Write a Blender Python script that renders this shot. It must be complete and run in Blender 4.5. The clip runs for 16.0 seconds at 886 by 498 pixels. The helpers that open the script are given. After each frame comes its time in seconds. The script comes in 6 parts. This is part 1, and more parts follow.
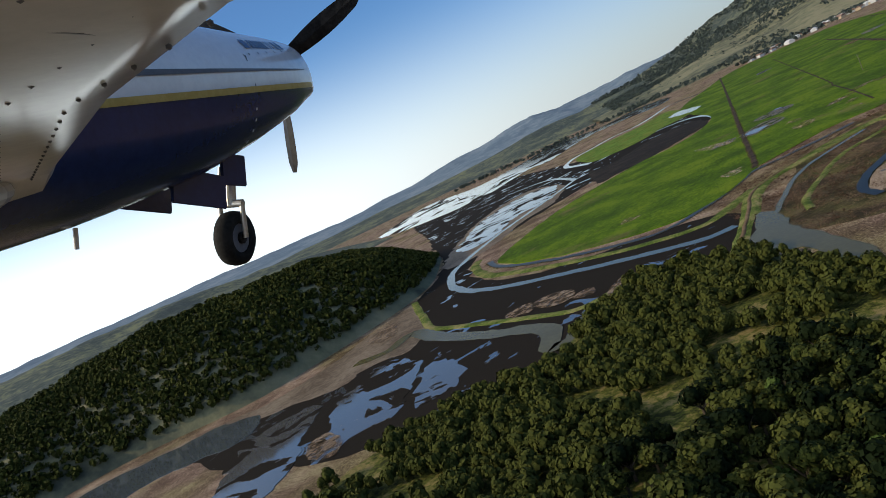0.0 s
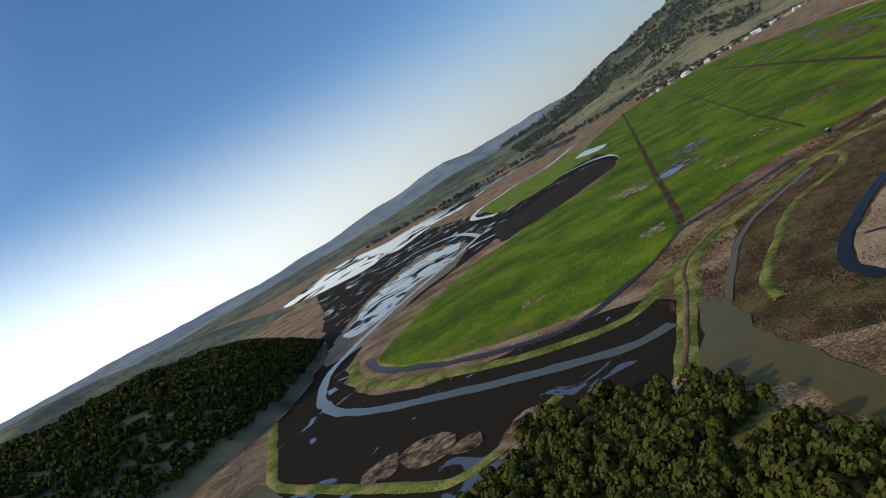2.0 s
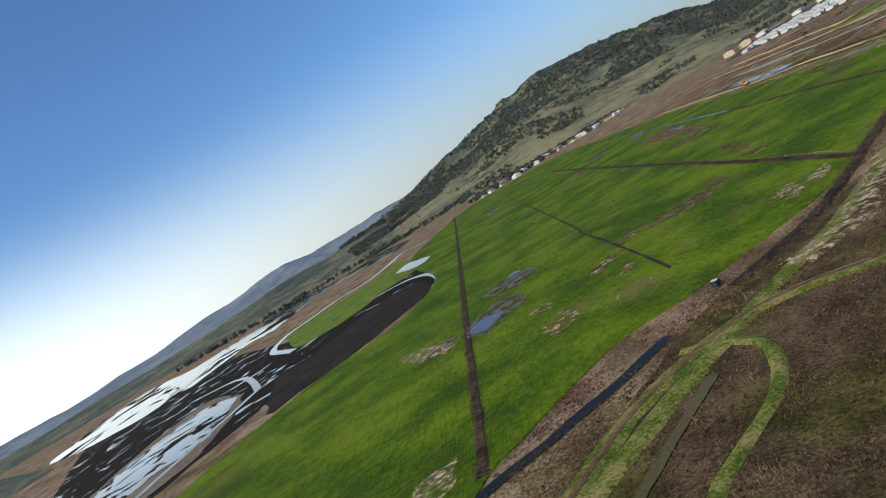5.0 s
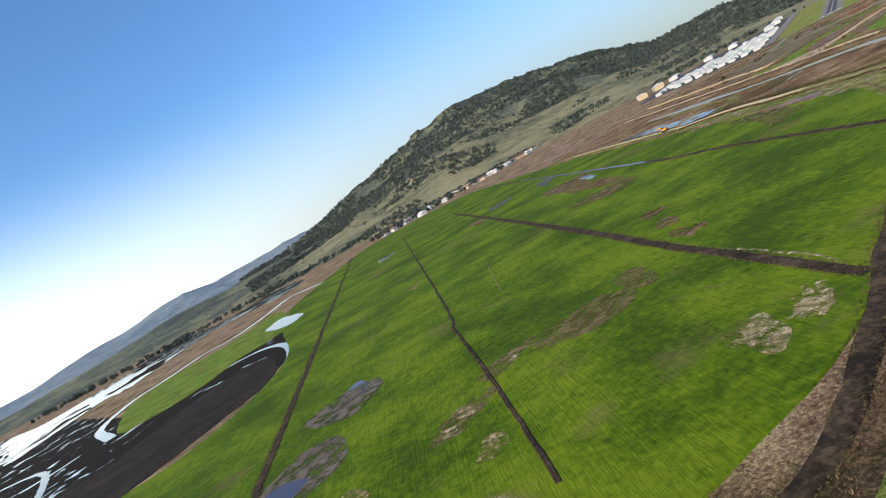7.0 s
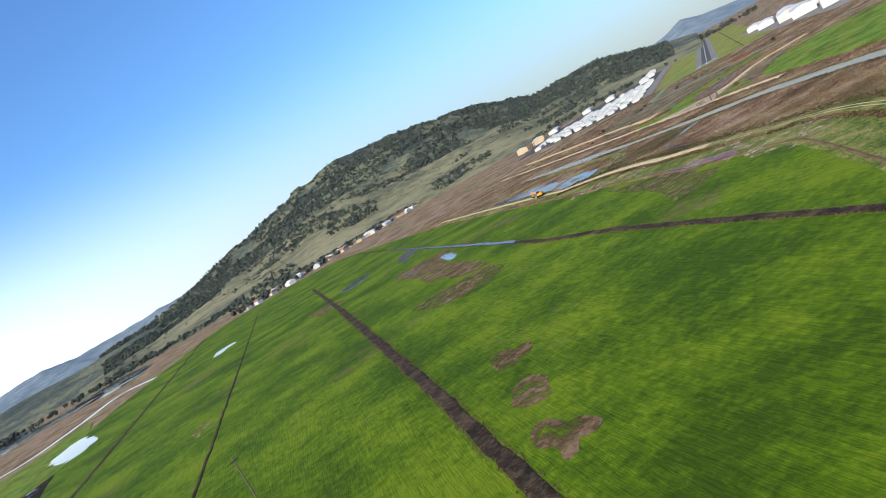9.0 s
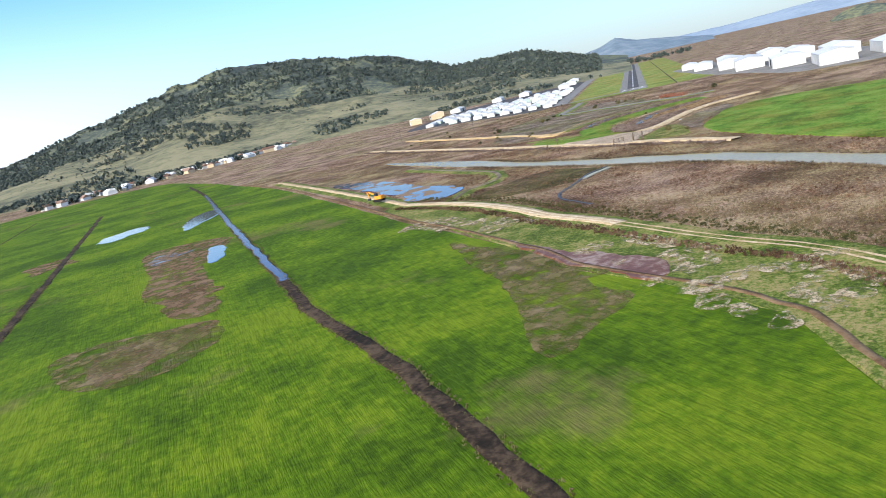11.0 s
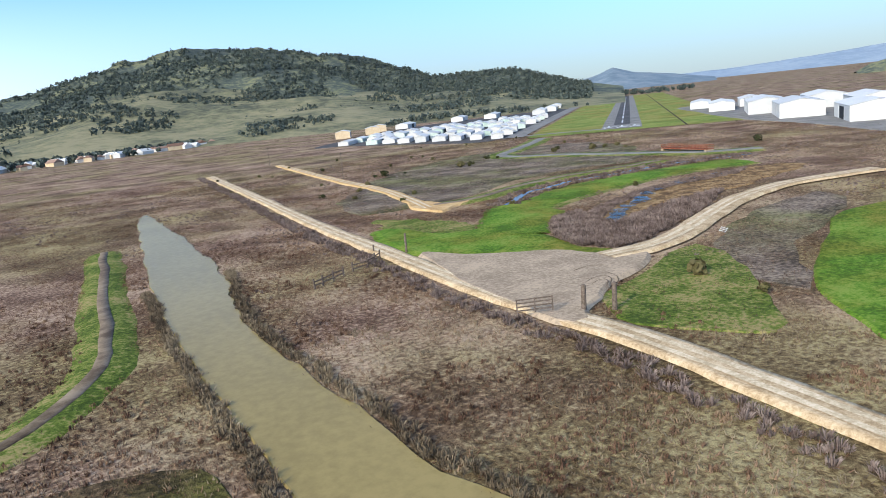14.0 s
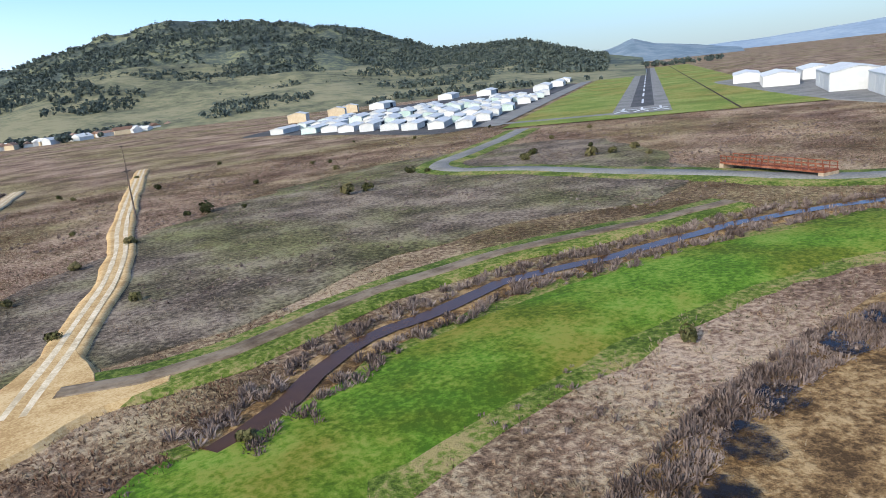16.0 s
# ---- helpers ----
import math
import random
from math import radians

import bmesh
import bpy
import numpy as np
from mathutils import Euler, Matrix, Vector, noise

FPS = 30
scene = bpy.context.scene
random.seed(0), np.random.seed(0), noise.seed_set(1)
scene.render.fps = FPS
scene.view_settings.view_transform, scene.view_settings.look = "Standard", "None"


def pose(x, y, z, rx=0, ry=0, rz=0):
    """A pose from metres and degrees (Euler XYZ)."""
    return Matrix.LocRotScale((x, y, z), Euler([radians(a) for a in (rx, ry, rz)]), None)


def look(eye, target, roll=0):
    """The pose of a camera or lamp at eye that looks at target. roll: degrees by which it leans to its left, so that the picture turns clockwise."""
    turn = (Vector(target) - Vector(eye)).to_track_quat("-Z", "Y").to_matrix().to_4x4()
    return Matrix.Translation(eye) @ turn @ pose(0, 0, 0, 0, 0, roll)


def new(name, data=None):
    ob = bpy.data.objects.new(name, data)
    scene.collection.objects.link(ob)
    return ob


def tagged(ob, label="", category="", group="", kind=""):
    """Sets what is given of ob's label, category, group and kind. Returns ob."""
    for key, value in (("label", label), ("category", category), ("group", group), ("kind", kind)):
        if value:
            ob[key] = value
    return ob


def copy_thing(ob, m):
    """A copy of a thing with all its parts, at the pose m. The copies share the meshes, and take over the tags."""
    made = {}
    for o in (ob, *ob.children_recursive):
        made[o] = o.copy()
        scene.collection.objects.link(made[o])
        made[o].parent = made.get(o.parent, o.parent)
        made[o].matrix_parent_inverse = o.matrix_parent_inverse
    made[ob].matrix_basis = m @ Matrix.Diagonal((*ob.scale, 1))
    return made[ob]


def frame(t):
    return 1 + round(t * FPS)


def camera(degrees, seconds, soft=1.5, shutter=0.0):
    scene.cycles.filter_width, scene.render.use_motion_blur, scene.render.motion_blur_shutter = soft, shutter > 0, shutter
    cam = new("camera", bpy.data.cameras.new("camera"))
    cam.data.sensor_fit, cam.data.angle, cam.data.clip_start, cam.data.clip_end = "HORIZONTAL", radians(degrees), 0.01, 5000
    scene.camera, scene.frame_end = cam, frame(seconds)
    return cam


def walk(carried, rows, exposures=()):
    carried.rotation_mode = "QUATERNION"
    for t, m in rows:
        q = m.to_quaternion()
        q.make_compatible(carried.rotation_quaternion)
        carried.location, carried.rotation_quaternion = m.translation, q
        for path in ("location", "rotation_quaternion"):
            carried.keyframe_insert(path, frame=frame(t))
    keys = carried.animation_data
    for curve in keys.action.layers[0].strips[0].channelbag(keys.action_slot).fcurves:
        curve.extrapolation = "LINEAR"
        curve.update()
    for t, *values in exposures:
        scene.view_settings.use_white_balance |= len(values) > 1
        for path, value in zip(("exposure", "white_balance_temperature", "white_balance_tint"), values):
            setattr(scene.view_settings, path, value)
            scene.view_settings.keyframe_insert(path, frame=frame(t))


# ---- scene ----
cam = camera(65, 16.0, soft=0.8)
PATH = [
    (0, (79.64, 9.98, 30.92), (63.60, 108.18, 20.91), -25.30),
    (0.5, (82.08, 21.01, 30.55), (68.13, 119.59, 21.13), -25.90),
    (1, (84.72, 31.94, 30.21), (73.77, 130.89, 20.78), -26.92),
    (1.5, (87.81, 42.71, 29.94), (80.41, 142.00, 20.57), -28.26),
    (2, (91.29, 53.45, 29.57), (87.68, 153.00, 20.72), -29.59),
    (2.5, (95.05, 64.48, 28.69), (96.56, 164.13, 20.42), -29.12),
    (3, (99.55, 75.54, 27.81), (106.06, 175.01, 19.83), -28.91),
    (3.5, (104.55, 86.61, 27.25), (115.34, 185.69, 19.03), -29.59),
    (4, (110.09, 97.40, 26.66), (124.27, 196.11, 19.21), -30.24),
    (4.2, (112.39, 101.68, 26.46), (128.10, 200.19, 19.45), -30.59),
    (4.62, (117.12, 110.56, 26.13), (135.84, 208.60, 19.26), -30.78),
    (5.04, (122.06, 119.23, 25.99), (143.79, 216.58, 18.42), -30.36),
    (5.46, (127.40, 127.78, 25.92), (152.05, 224.34, 17.28), -29.65),
    (5.88, (133.34, 136.35, 25.77), (160.67, 232.09, 16.19), -28.94),
    (6.3, (140.09, 145.06, 25.40), (169.74, 240.04, 15.51), -28.56),
    (6.5, (143.41, 149.14, 25.17), (173.83, 243.93, 15.68), -28.92),
    (7, (152.11, 159.73, 24.55), (185.27, 253.58, 14.89), -28.35),
    (7.5, (161.40, 170.27, 23.79), (198.28, 262.57, 12.80), -27.86),
    (8, (170.80, 180.42, 22.96), (211.53, 271.22, 13.10), -30.21),
    (8.5, (180.57, 190.49, 22.22), (225.30, 279.49, 13.35), -30.74),
    (9, (191.57, 200.51, 21.58), (239.74, 287.54, 11.30), -29.56),
    (9.2, (196.05, 204.59, 21.20), (245.49, 290.67, 9.16), -27.90),
    (9.62, (205.26, 212.76, 20.72), (257.50, 296.83, 6.33), -25.03),
    (10.04, (214.57, 220.57, 20.41), (269.39, 302.38, 3.22), -21.27),
    (10.46, (224.38, 228.30, 20.12), (281.31, 308.04, 0.29), -17.25),
    (10.88, (235.09, 236.26, 19.69), (293.41, 314.55, -1.96), -13.63),
    (11.3, (247.11, 244.74, 18.97), (305.81, 322.64, -3.05), -11.05),
    (11.5, (253.19, 248.88, 18.59), (311.91, 326.84, -3.19), -10.45),
    (12, (268.44, 259.47, 17.44), (326.83, 337.87, -3.63), -8.80),
    (12.5, (284.03, 270.18, 16.57), (342.39, 348.52, -4.80), -6.66),
    (13, (299.47, 280.88, 15.80), (358.32, 358.94, -5.25), -7.61),
    (13.5, (314.75, 291.75, 15.11), (375.20, 368.68, -5.56), -7.52),
    (14, (330.06, 302.54, 14.26), (391.22, 378.88, -6.52), -5.99),
    (14.5, (346.03, 313.53, 13.73), (406.44, 390.38, -7.37), -4.32),
    (15, (360.40, 323.34, 13.25), (419.06, 401.14, -9.23), -4.43),
    (15.5, (374.02, 333.38, 12.63), (432.13, 411.26, -10.98), -4.85),
    (16, (386.42, 343.78, 12.10), (444.94, 421.27, -11.75), -6.44),
]
EXPOSURES = [(0, -0.6, 7400, 12), (3, -0.8, 7600, 13), (4.2, -0.68, 7600, 13), (6.5, -0.12, 7600, 14), (8, -0.05, 7500, 14), (9, 0.08, 7200, 13), (11.5, 0.44, 6900, 12), (12.5, 0.36, 6700, 11), (14, 0.16, 6700, 11), (16, 0.16, 6700, 11)]
walk(cam, [(t, look(eye, target, roll)) for t, eye, target, roll in PATH], EXPOSURES)

# ---- sky and sun ----
SUN_AZ, SUN_EL = -104.5, 27.0  # degrees clockwise from +y, and above the horizon
world = bpy.data.worlds.new("world")
scene.world = world
world.use_nodes = True
wn = world.node_tree.nodes
wn.clear()
sky = wn.new("ShaderNodeTexSky")
sky.sky_type = "NISHITA"
sky.sun_disc = False
sky.sun_elevation = radians(SUN_EL)
sky.sun_rotation = radians(SUN_AZ)
sky.altitude = 50
sky.air_density = 1.0
sky.dust_density = 0.4
sky.ozone_density = 3.0
bg = wn.new("ShaderNodeBackground")
bg.inputs["Strength"].default_value = 0.15
wo = wn.new("ShaderNodeOutputWorld")
tint = wn.new("ShaderNodeMix")
tint.data_type = "RGBA"
tint.blend_type = "MULTIPLY"
tint.inputs[0].default_value = 1.0
tint.inputs[7].default_value = (0.66, 1.12, 1.60, 1)
world.node_tree.links.new(sky.outputs[0], tint.inputs[6])
world.node_tree.links.new(tint.outputs[2], bg.inputs[0])
sun = new("sun", bpy.data.lights.new("sun", "SUN"))
sun.data.energy = 4.5
sun.data.angle = radians(0.6)
sun.data.color = (1.0, 0.88, 0.69)
_d = Vector((math.sin(radians(SUN_AZ)) * math.cos(radians(SUN_EL)), math.cos(radians(SUN_AZ)) * math.cos(radians(SUN_EL)), math.sin(radians(SUN_EL))))
sun.matrix_world = look(_d * 100, (0, 0, 0))

# winter haze: pale along the whole horizon, brighter on the sun's side
wl = world.node_tree.links
tc = wn.new("ShaderNodeTexCoord")
sep = wn.new("ShaderNodeSeparateXYZ")
wl.new(tc.outputs["Generated"], sep.inputs[0])
low = wn.new("ShaderNodeMapRange")
low.interpolation_type = "SMOOTHERSTEP"
low.inputs["From Min"].default_value, low.inputs["From Max"].default_value = -0.05, 0.27
low.inputs["To Min"].default_value, low.inputs["To Max"].default_value = 0.85, 0.0
wl.new(sep.outputs[2], low.inputs["Value"])
dot = wn.new("ShaderNodeVectorMath")
dot.operation = "DOT_PRODUCT"
wl.new(tc.outputs["Generated"], dot.inputs[0])
dot.inputs[1].default_value = _d
glow = wn.new("ShaderNodeMapRange")
glow.interpolation_type = "SMOOTHSTEP"
glow.inputs["From Min"].default_value, glow.inputs["From Max"].default_value = -0.75, 0.9
glow.inputs["To Min"].default_value, glow.inputs["To Max"].default_value = 0.55, 3.9
wl.new(dot.outputs["Value"], glow.inputs["Value"])
haze = wn.new("ShaderNodeBackground")
haze.inputs["Color"].default_value = (0.82, 0.95, 1.07, 1)
wl.new(glow.outputs[0], haze.inputs["Strength"])
both = wn.new("ShaderNodeMixShader")
near = wn.new("ShaderNodeMapRange")
near.interpolation_type = "SMOOTHSTEP"
near.inputs["From Min"].default_value, near.inputs["From Max"].default_value = 0.25, 0.95
near.inputs["To Min"].default_value, near.inputs["To Max"].default_value = 0.0, 0.6
wl.new(dot.outputs["Value"], near.inputs["Value"])
veil = wn.new("ShaderNodeMath")
veil.operation = "MAXIMUM"
wl.new(low.outputs[0], veil.inputs[0])
wl.new(near.outputs[0], veil.inputs[1])
wl.new(veil.outputs[0], both.inputs[0])
wl.new(bg.outputs[0], both.inputs[1])
wl.new(haze.outputs[0], both.inputs[2])
wl.new(both.outputs[0], wo.inputs[0])


from mathutils import geometry

PLAN = 0.55  # metres to a unit of the plan


# ---- materials ----
def mat(name, colors, scale=0.2, fine=2.5, rough=0.85, bump=0.3, bump_dist=0.15, metal=0.0, spec=0.06, stretch=(1, 1, 1), turn=0.0, vary=0.0, contrast=0.5, second=None):
    """A surface of two or three colours mixed by coarse and fine noise, in metres."""
    m = bpy.data.materials.new(name)
    m.use_nodes = True
    nt = m.node_tree
    n, li = nt.nodes, nt.links
    b = n["Principled BSDF"]
    b.inputs["Roughness"].default_value = rough
    b.inputs["Metallic"].default_value = metal
    b.inputs["Specular IOR Level"].default_value = spec
    tc = n.new("ShaderNodeTexCoord")
    mp = n.new("ShaderNodeMapping")
    mp.inputs["Scale"].default_value = [v / PLAN for v in stretch]
    mp.inputs["Rotation"].default_value = (0, 0, radians(turn))
    li.new(tc.outputs["Object"], mp.inputs["Vector"])
    a = n.new("ShaderNodeTexNoise")
    a.inputs["Scale"].default_value = scale
    a.inputs["Detail"].default_value = 6
    a.inputs["Roughness"].default_value = 0.65
    c = n.new("ShaderNodeTexNoise")
    c.inputs["Scale"].default_value = fine
    c.inputs["Detail"].default_value = 4
    c.inputs["Roughness"].default_value = 0.7
    for t in (a, c):
        li.new(mp.outputs[0], t.inputs["Vector"])
    mix = n.new("ShaderNodeMath")
    mix.operation = "MULTIPLY_ADD"
    mix.inputs[1].default_value = contrast
    li.new(c.outputs["Fac"], mix.inputs[0])
    half = n.new("ShaderNodeMath")
    half.operation = "MULTIPLY"
    half.inputs[1].default_value = 1 - contrast
    li.new(a.outputs["Fac"], half.inputs[0])
    li.new(half.outputs[0], mix.inputs[2])
    fac = mix.outputs[0]
    if vary:
        oi = n.new("ShaderNodeObjectInfo")
        v = n.new("ShaderNodeMath")
        v.operation = "MULTIPLY_ADD"
        v.inputs[1].default_value = vary
        li.new(oi.outputs["Random"], v.inputs[0])
        v2 = n.new("ShaderNodeMath")
        v2.operation = "SUBTRACT"
        v2.inputs[1].default_value = vary / 2
        li.new(fac, v.inputs[2])
        li.new(v.outputs[0], v2.inputs[0])
        fac = v2.outputs[0]
    r = n.new("ShaderNodeValToRGB")
    e = r.color_ramp.elements
    e[0].position, e[1].position = 0.42, 0.58
    e[0].color, e[1].color = (*colors[0], 1), (*colors[-1], 1)
    if len(colors) > 2:
        k = e.new(0.5)
        k.color = (*colors[1], 1)
    li.new(fac, r.inputs[0])
    out = r.outputs[0]
    if second:
        hue = n.new("ShaderNodeTexNoise")
        hue.inputs["Scale"].default_value = second[1]
        hue.inputs["Detail"].default_value = 5
        hue.inputs["Roughness"].default_value = 0.6
        li.new(mp.outputs[0], hue.inputs["Vector"])
        hr = n.new("ShaderNodeValToRGB")
        hr.color_ramp.elements[0].position, hr.color_ramp.elements[1].position = 0.44, 0.6
        li.new(hue.outputs["Fac"], hr.inputs[0])
        tinted = n.new("ShaderNodeMix")
        tinted.data_type = "RGBA"
        tinted.blend_type = "MULTIPLY"
        li.new(hr.outputs[0], tinted.inputs[0])
        li.new(out, tinted.inputs[6])
        tinted.inputs[7].default_value = (*second[0], 1)
        out = tinted.outputs[2]
    li.new(out, b.inputs["Base Color"])
    if bump:
        bp = n.new("ShaderNodeBump")
        bp.inputs["Strength"].default_value = bump
        bp.inputs["Distance"].default_value = bump_dist * PLAN
        li.new(mix.outputs[0], bp.inputs["Height"])
        li.new(bp.outputs[0], b.inputs["Normal"])
    return m


def water_mat(name, color, rough=0.06, spec=0.5):
    m = mat(name, [color, tuple(v * 1.25 for v in color)], scale=0.03, fine=0.8, rough=rough, bump=0.12, bump_dist=0.03, spec=spec)
    return m


M_MARSH = mat("marsh_brown", [(0.068, 0.041, 0.028), (0.178, 0.116, 0.082), (0.350, 0.262, 0.187)], scale=0.05, fine=1.4, bump=1.0, bump_dist=0.6, second=((0.80, 0.90, 0.66), 0.018), contrast=0.55)
M_PALE = mat("dry_reed", [(0.156, 0.108, 0.070), (0.254, 0.187, 0.131), (0.331, 0.258, 0.187)], scale=0.06, fine=1.6, bump=0.9, bump_dist=0.5)
M_BRUSH = mat("grey_brush", [(0.046, 0.036, 0.027), (0.128, 0.099, 0.078), (0.240, 0.195, 0.150)], scale=0.09, fine=1.5, bump=1.0, bump_dist=0.6, second=((0.72, 0.86, 0.52), 0.03))
M_REED = mat("dark_reeds", [(0.026, 0.019, 0.010), (0.066, 0.046, 0.026), (0.135, 0.092, 0.053)], scale=0.09, fine=1.6, bump=1.0, bump_dist=0.5, second=((0.75, 1.0, 0.55), 0.04))
M_RUSHES = mat("tawny_rushes", [(0.060, 0.036, 0.018), (0.173, 0.105, 0.048), (0.315, 0.217, 0.112)], scale=0.3, fine=2.0, bump=0.9, bump_dist=0.4)
M_DARK = mat("dark_marsh", [(0.01, 0.008, 0.006), (0.018, 0.014, 0.01), (0.036, 0.027, 0.018)], scale=0.06, fine=0.8, bump=0.6, bump_dist=0.2)
M_MUD = mat("tan_mud", [(0.075, 0.053, 0.034), (0.135, 0.101, 0.068), (0.195, 0.154, 0.112)], scale=0.05, fine=0.5, rough=0.6, bump=0.3, bump_dist=0.1)
M_RUST = mat("rust_mud", [(0.085, 0.030, 0.014), (0.125, 0.058, 0.034), (0.235, 0.170, 0.135)], scale=0.10, fine=0.7, rough=0.4, bump=0.3, bump_dist=0.1)
M_EARTH = mat("bare_earth", [(0.075, 0.046, 0.026), (0.112, 0.071, 0.041), (0.150, 0.105, 0.064)], scale=0.1, fine=1.0, bump=0.5, bump_dist=0.2)
M_SAND = mat("sandy_road", [(0.27, 0.195, 0.115), (0.385, 0.29, 0.178), (0.49, 0.39, 0.265)], scale=0.3, fine=2.6, bump=0.12, bump_dist=0.03)
M_OCHRE = mat("ochre_road", [(0.30, 0.19, 0.085), (0.40, 0.27, 0.13), (0.48, 0.35, 0.19)], scale=0.35, fine=4.0, bump=0.25, bump_dist=0.04)
M_GRAVEL = mat("grey_gravel", [(0.203, 0.156, 0.113), (0.276, 0.220, 0.160), (0.361, 0.283, 0.204)], scale=0.12, fine=1.8, bump=0.3, bump_dist=0.06)
M_DITCH = mat("ditch_soil", [(0.015, 0.012, 0.009), (0.036, 0.025, 0.017), (0.072, 0.051, 0.033)], scale=0.12, fine=0.9, bump=0.5, bump_dist=0.2)
M_LEVEE = mat("levee_grass", [(0.034, 0.056, 0.010), (0.092, 0.128, 0.022), (0.235, 0.190, 0.085)], scale=0.11, fine=1.8, bump=0.8, bump_dist=0.4)
M_BRIGHT = mat("young_grass", [(0.038, 0.086, 0.009), (0.080, 0.158, 0.016), (0.150, 0.210, 0.040)], scale=0.09, fine=1.8, bump=0.6, bump_dist=0.2, second=((1.12, 0.74, 0.8), 0.06))
M_MOWN = mat("mown_grass", [(0.090, 0.125, 0.022), (0.140, 0.180, 0.036), (0.210, 0.220, 0.070)], scale=0.05, fine=1.2, bump=0.3, bump_dist=0.1, second=((1.15, 0.86, 0.9), 0.02))
M_ASPHALT = mat("asphalt", [(0.12, 0.118, 0.113), (0.16, 0.157, 0.15), (0.21, 0.205, 0.195)], scale=0.1, fine=2.0, bump=0.1, bump_dist=0.02)
M_TARMAC = mat("dark_tarmac", [(0.045, 0.045, 0.047), (0.06, 0.06, 0.062), (0.085, 0.083, 0.082)], scale=0.05, fine=1.0, bump=0.1, bump_dist=0.02)
M_WHITE = mat("white_paint", [(0.403, 0.416, 0.423), (0.475, 0.482, 0.482), (0.504, 0.511, 0.504)], scale=0.3, fine=3, rough=0.5, bump=0.05, vary=0.2)
M_MINT = mat("pale_green_steel", [(0.320, 0.416, 0.384), (0.400, 0.480, 0.448), (0.464, 0.528, 0.504)], scale=0.3, fine=3, rough=0.5, bump=0.05, vary=0.2)
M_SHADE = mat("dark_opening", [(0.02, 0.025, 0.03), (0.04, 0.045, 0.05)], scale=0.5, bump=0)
M_TAN = mat("tan_wall", [(0.42, 0.33, 0.22), (0.5, 0.41, 0.29)], scale=0.4, bump=0.05)
M_ROOF = mat("brown_roof", [(0.13, 0.08, 0.06), (0.22, 0.15, 0.12)], scale=0.4, bump=0.1, vary=0.4)
M_LEAF = mat("oak_leaves", [(0.006, 0.011, 0.003), (0.016, 0.024, 0.005), (0.048, 0.054, 0.012)], scale=0.25, fine=2.2, bump=0, vary=0.5)
# far oaks: leaf green greyed towards blue, with the haze mixed into the colour
M_OAK_HAZE = mat("far_oak_leaves_haze", [(0.036, 0.050, 0.052), (0.055, 0.072, 0.066), (0.085, 0.100, 0.078)], scale=0.05, fine=0.3, bump=0)
M_LEAF_L = mat("light_leaves", [(0.040, 0.068, 0.016), (0.072, 0.104, 0.024)], scale=0.25, fine=2.2, bump=0, vary=0.3)
M_WOOD = mat("bark", [(0.05, 0.04, 0.03), (0.10, 0.08, 0.06)], scale=2, fine=9, bump=0.5, bump_dist=0.05)
M_POST = mat("weathered_wood", [(0.07, 0.055, 0.045), (0.15, 0.12, 0.10)], scale=2, fine=9, bump=0.4, bump_dist=0.03)
M_BUSH = mat("bush_leaves", [(0.028, 0.032, 0.014), (0.060, 0.060, 0.024), (0.096, 0.084, 0.040)], scale=0.8, fine=4, bump=0.3, vary=0.3)
M_TWIG = mat("brown_tussock", [(0.048, 0.027, 0.018), (0.112, 0.066, 0.044), (0.215, 0.150, 0.098)], scale=0.05, fine=0.9, bump=0.2)
M_TWIG_G = mat("grey_tussock", [(0.060, 0.046, 0.031), (0.120, 0.094, 0.065), (0.200, 0.162, 0.110)], scale=0.05, fine=0.9, bump=0.2)
M_TWIG_D = mat("dark_reed_stems", [(0.030, 0.018, 0.012), (0.072, 0.042, 0.028), (0.150, 0.100, 0.066)], scale=0.06, fine=0.9, bump=0.2)
M_TWIG_P = mat("bare_twigs", [(0.065, 0.048, 0.043), (0.130, 0.099, 0.089), (0.208, 0.165, 0.147)], scale=0.25, fine=1.5, bump=0)
M_FLOOR = mat("woodland_grass", [(0.022, 0.026, 0.009), (0.075, 0.085, 0.018), (0.19, 0.145, 0.062)], scale=0.12, fine=1.0, bump=0.5, bump_dist=0.3)
# hill woods and grass carry a slight blue-grey haze in their base colours
M_HILL_HAZE = mat("wooded_hill_haze", [(0.040, 0.052, 0.050), (0.070, 0.085, 0.070), (0.150, 0.155, 0.090)], scale=0.010, fine=0.09, bump=0.8, bump_dist=4)
M_HILLGRASS_HAZE = mat("grassy_hill_haze", [(0.066, 0.072, 0.052), (0.135, 0.135, 0.082), (0.200, 0.185, 0.115)], scale=0.008, fine=0.05, bump=0.5, bump_dist=5, contrast=0.4)
# distance haze is painted into both ridge colours, paler for the farther one
M_FAR_HAZE = mat("far_ridge_haze", [(0.10, 0.14, 0.18), (0.13, 0.175, 0.215), (0.17, 0.21, 0.245)], scale=0.004, fine=0.02, bump=0.2, bump_dist=5)
M_FARTHEST_HAZE = mat("farthest_ridge_haze", [(0.17, 0.23, 0.30), (0.20, 0.26, 0.33), (0.23, 0.29, 0.35)], scale=0.003, fine=0.02, bump=0.1, bump_dist=5)
M_WATER = water_mat("marsh_water", (0.05, 0.06, 0.065))
M_GREENW = water_mat("green_water", (0.066, 0.058, 0.022), 0.2, 0.05)
M_RIVER = water_mat("silty_river", (0.190, 0.150, 0.062), 0.22, 0.05)
M_SLOUGH = water_mat("olive_slough", (0.050, 0.050, 0.022), 0.12, 0.22)
M_DITCHW = water_mat("peaty_ditch_water", (0.050, 0.024, 0.010), 0.15, 0.10)
M_BLUEW = water_mat("dark_pond", (0.036, 0.026, 0.040), 0.15, 0.14)
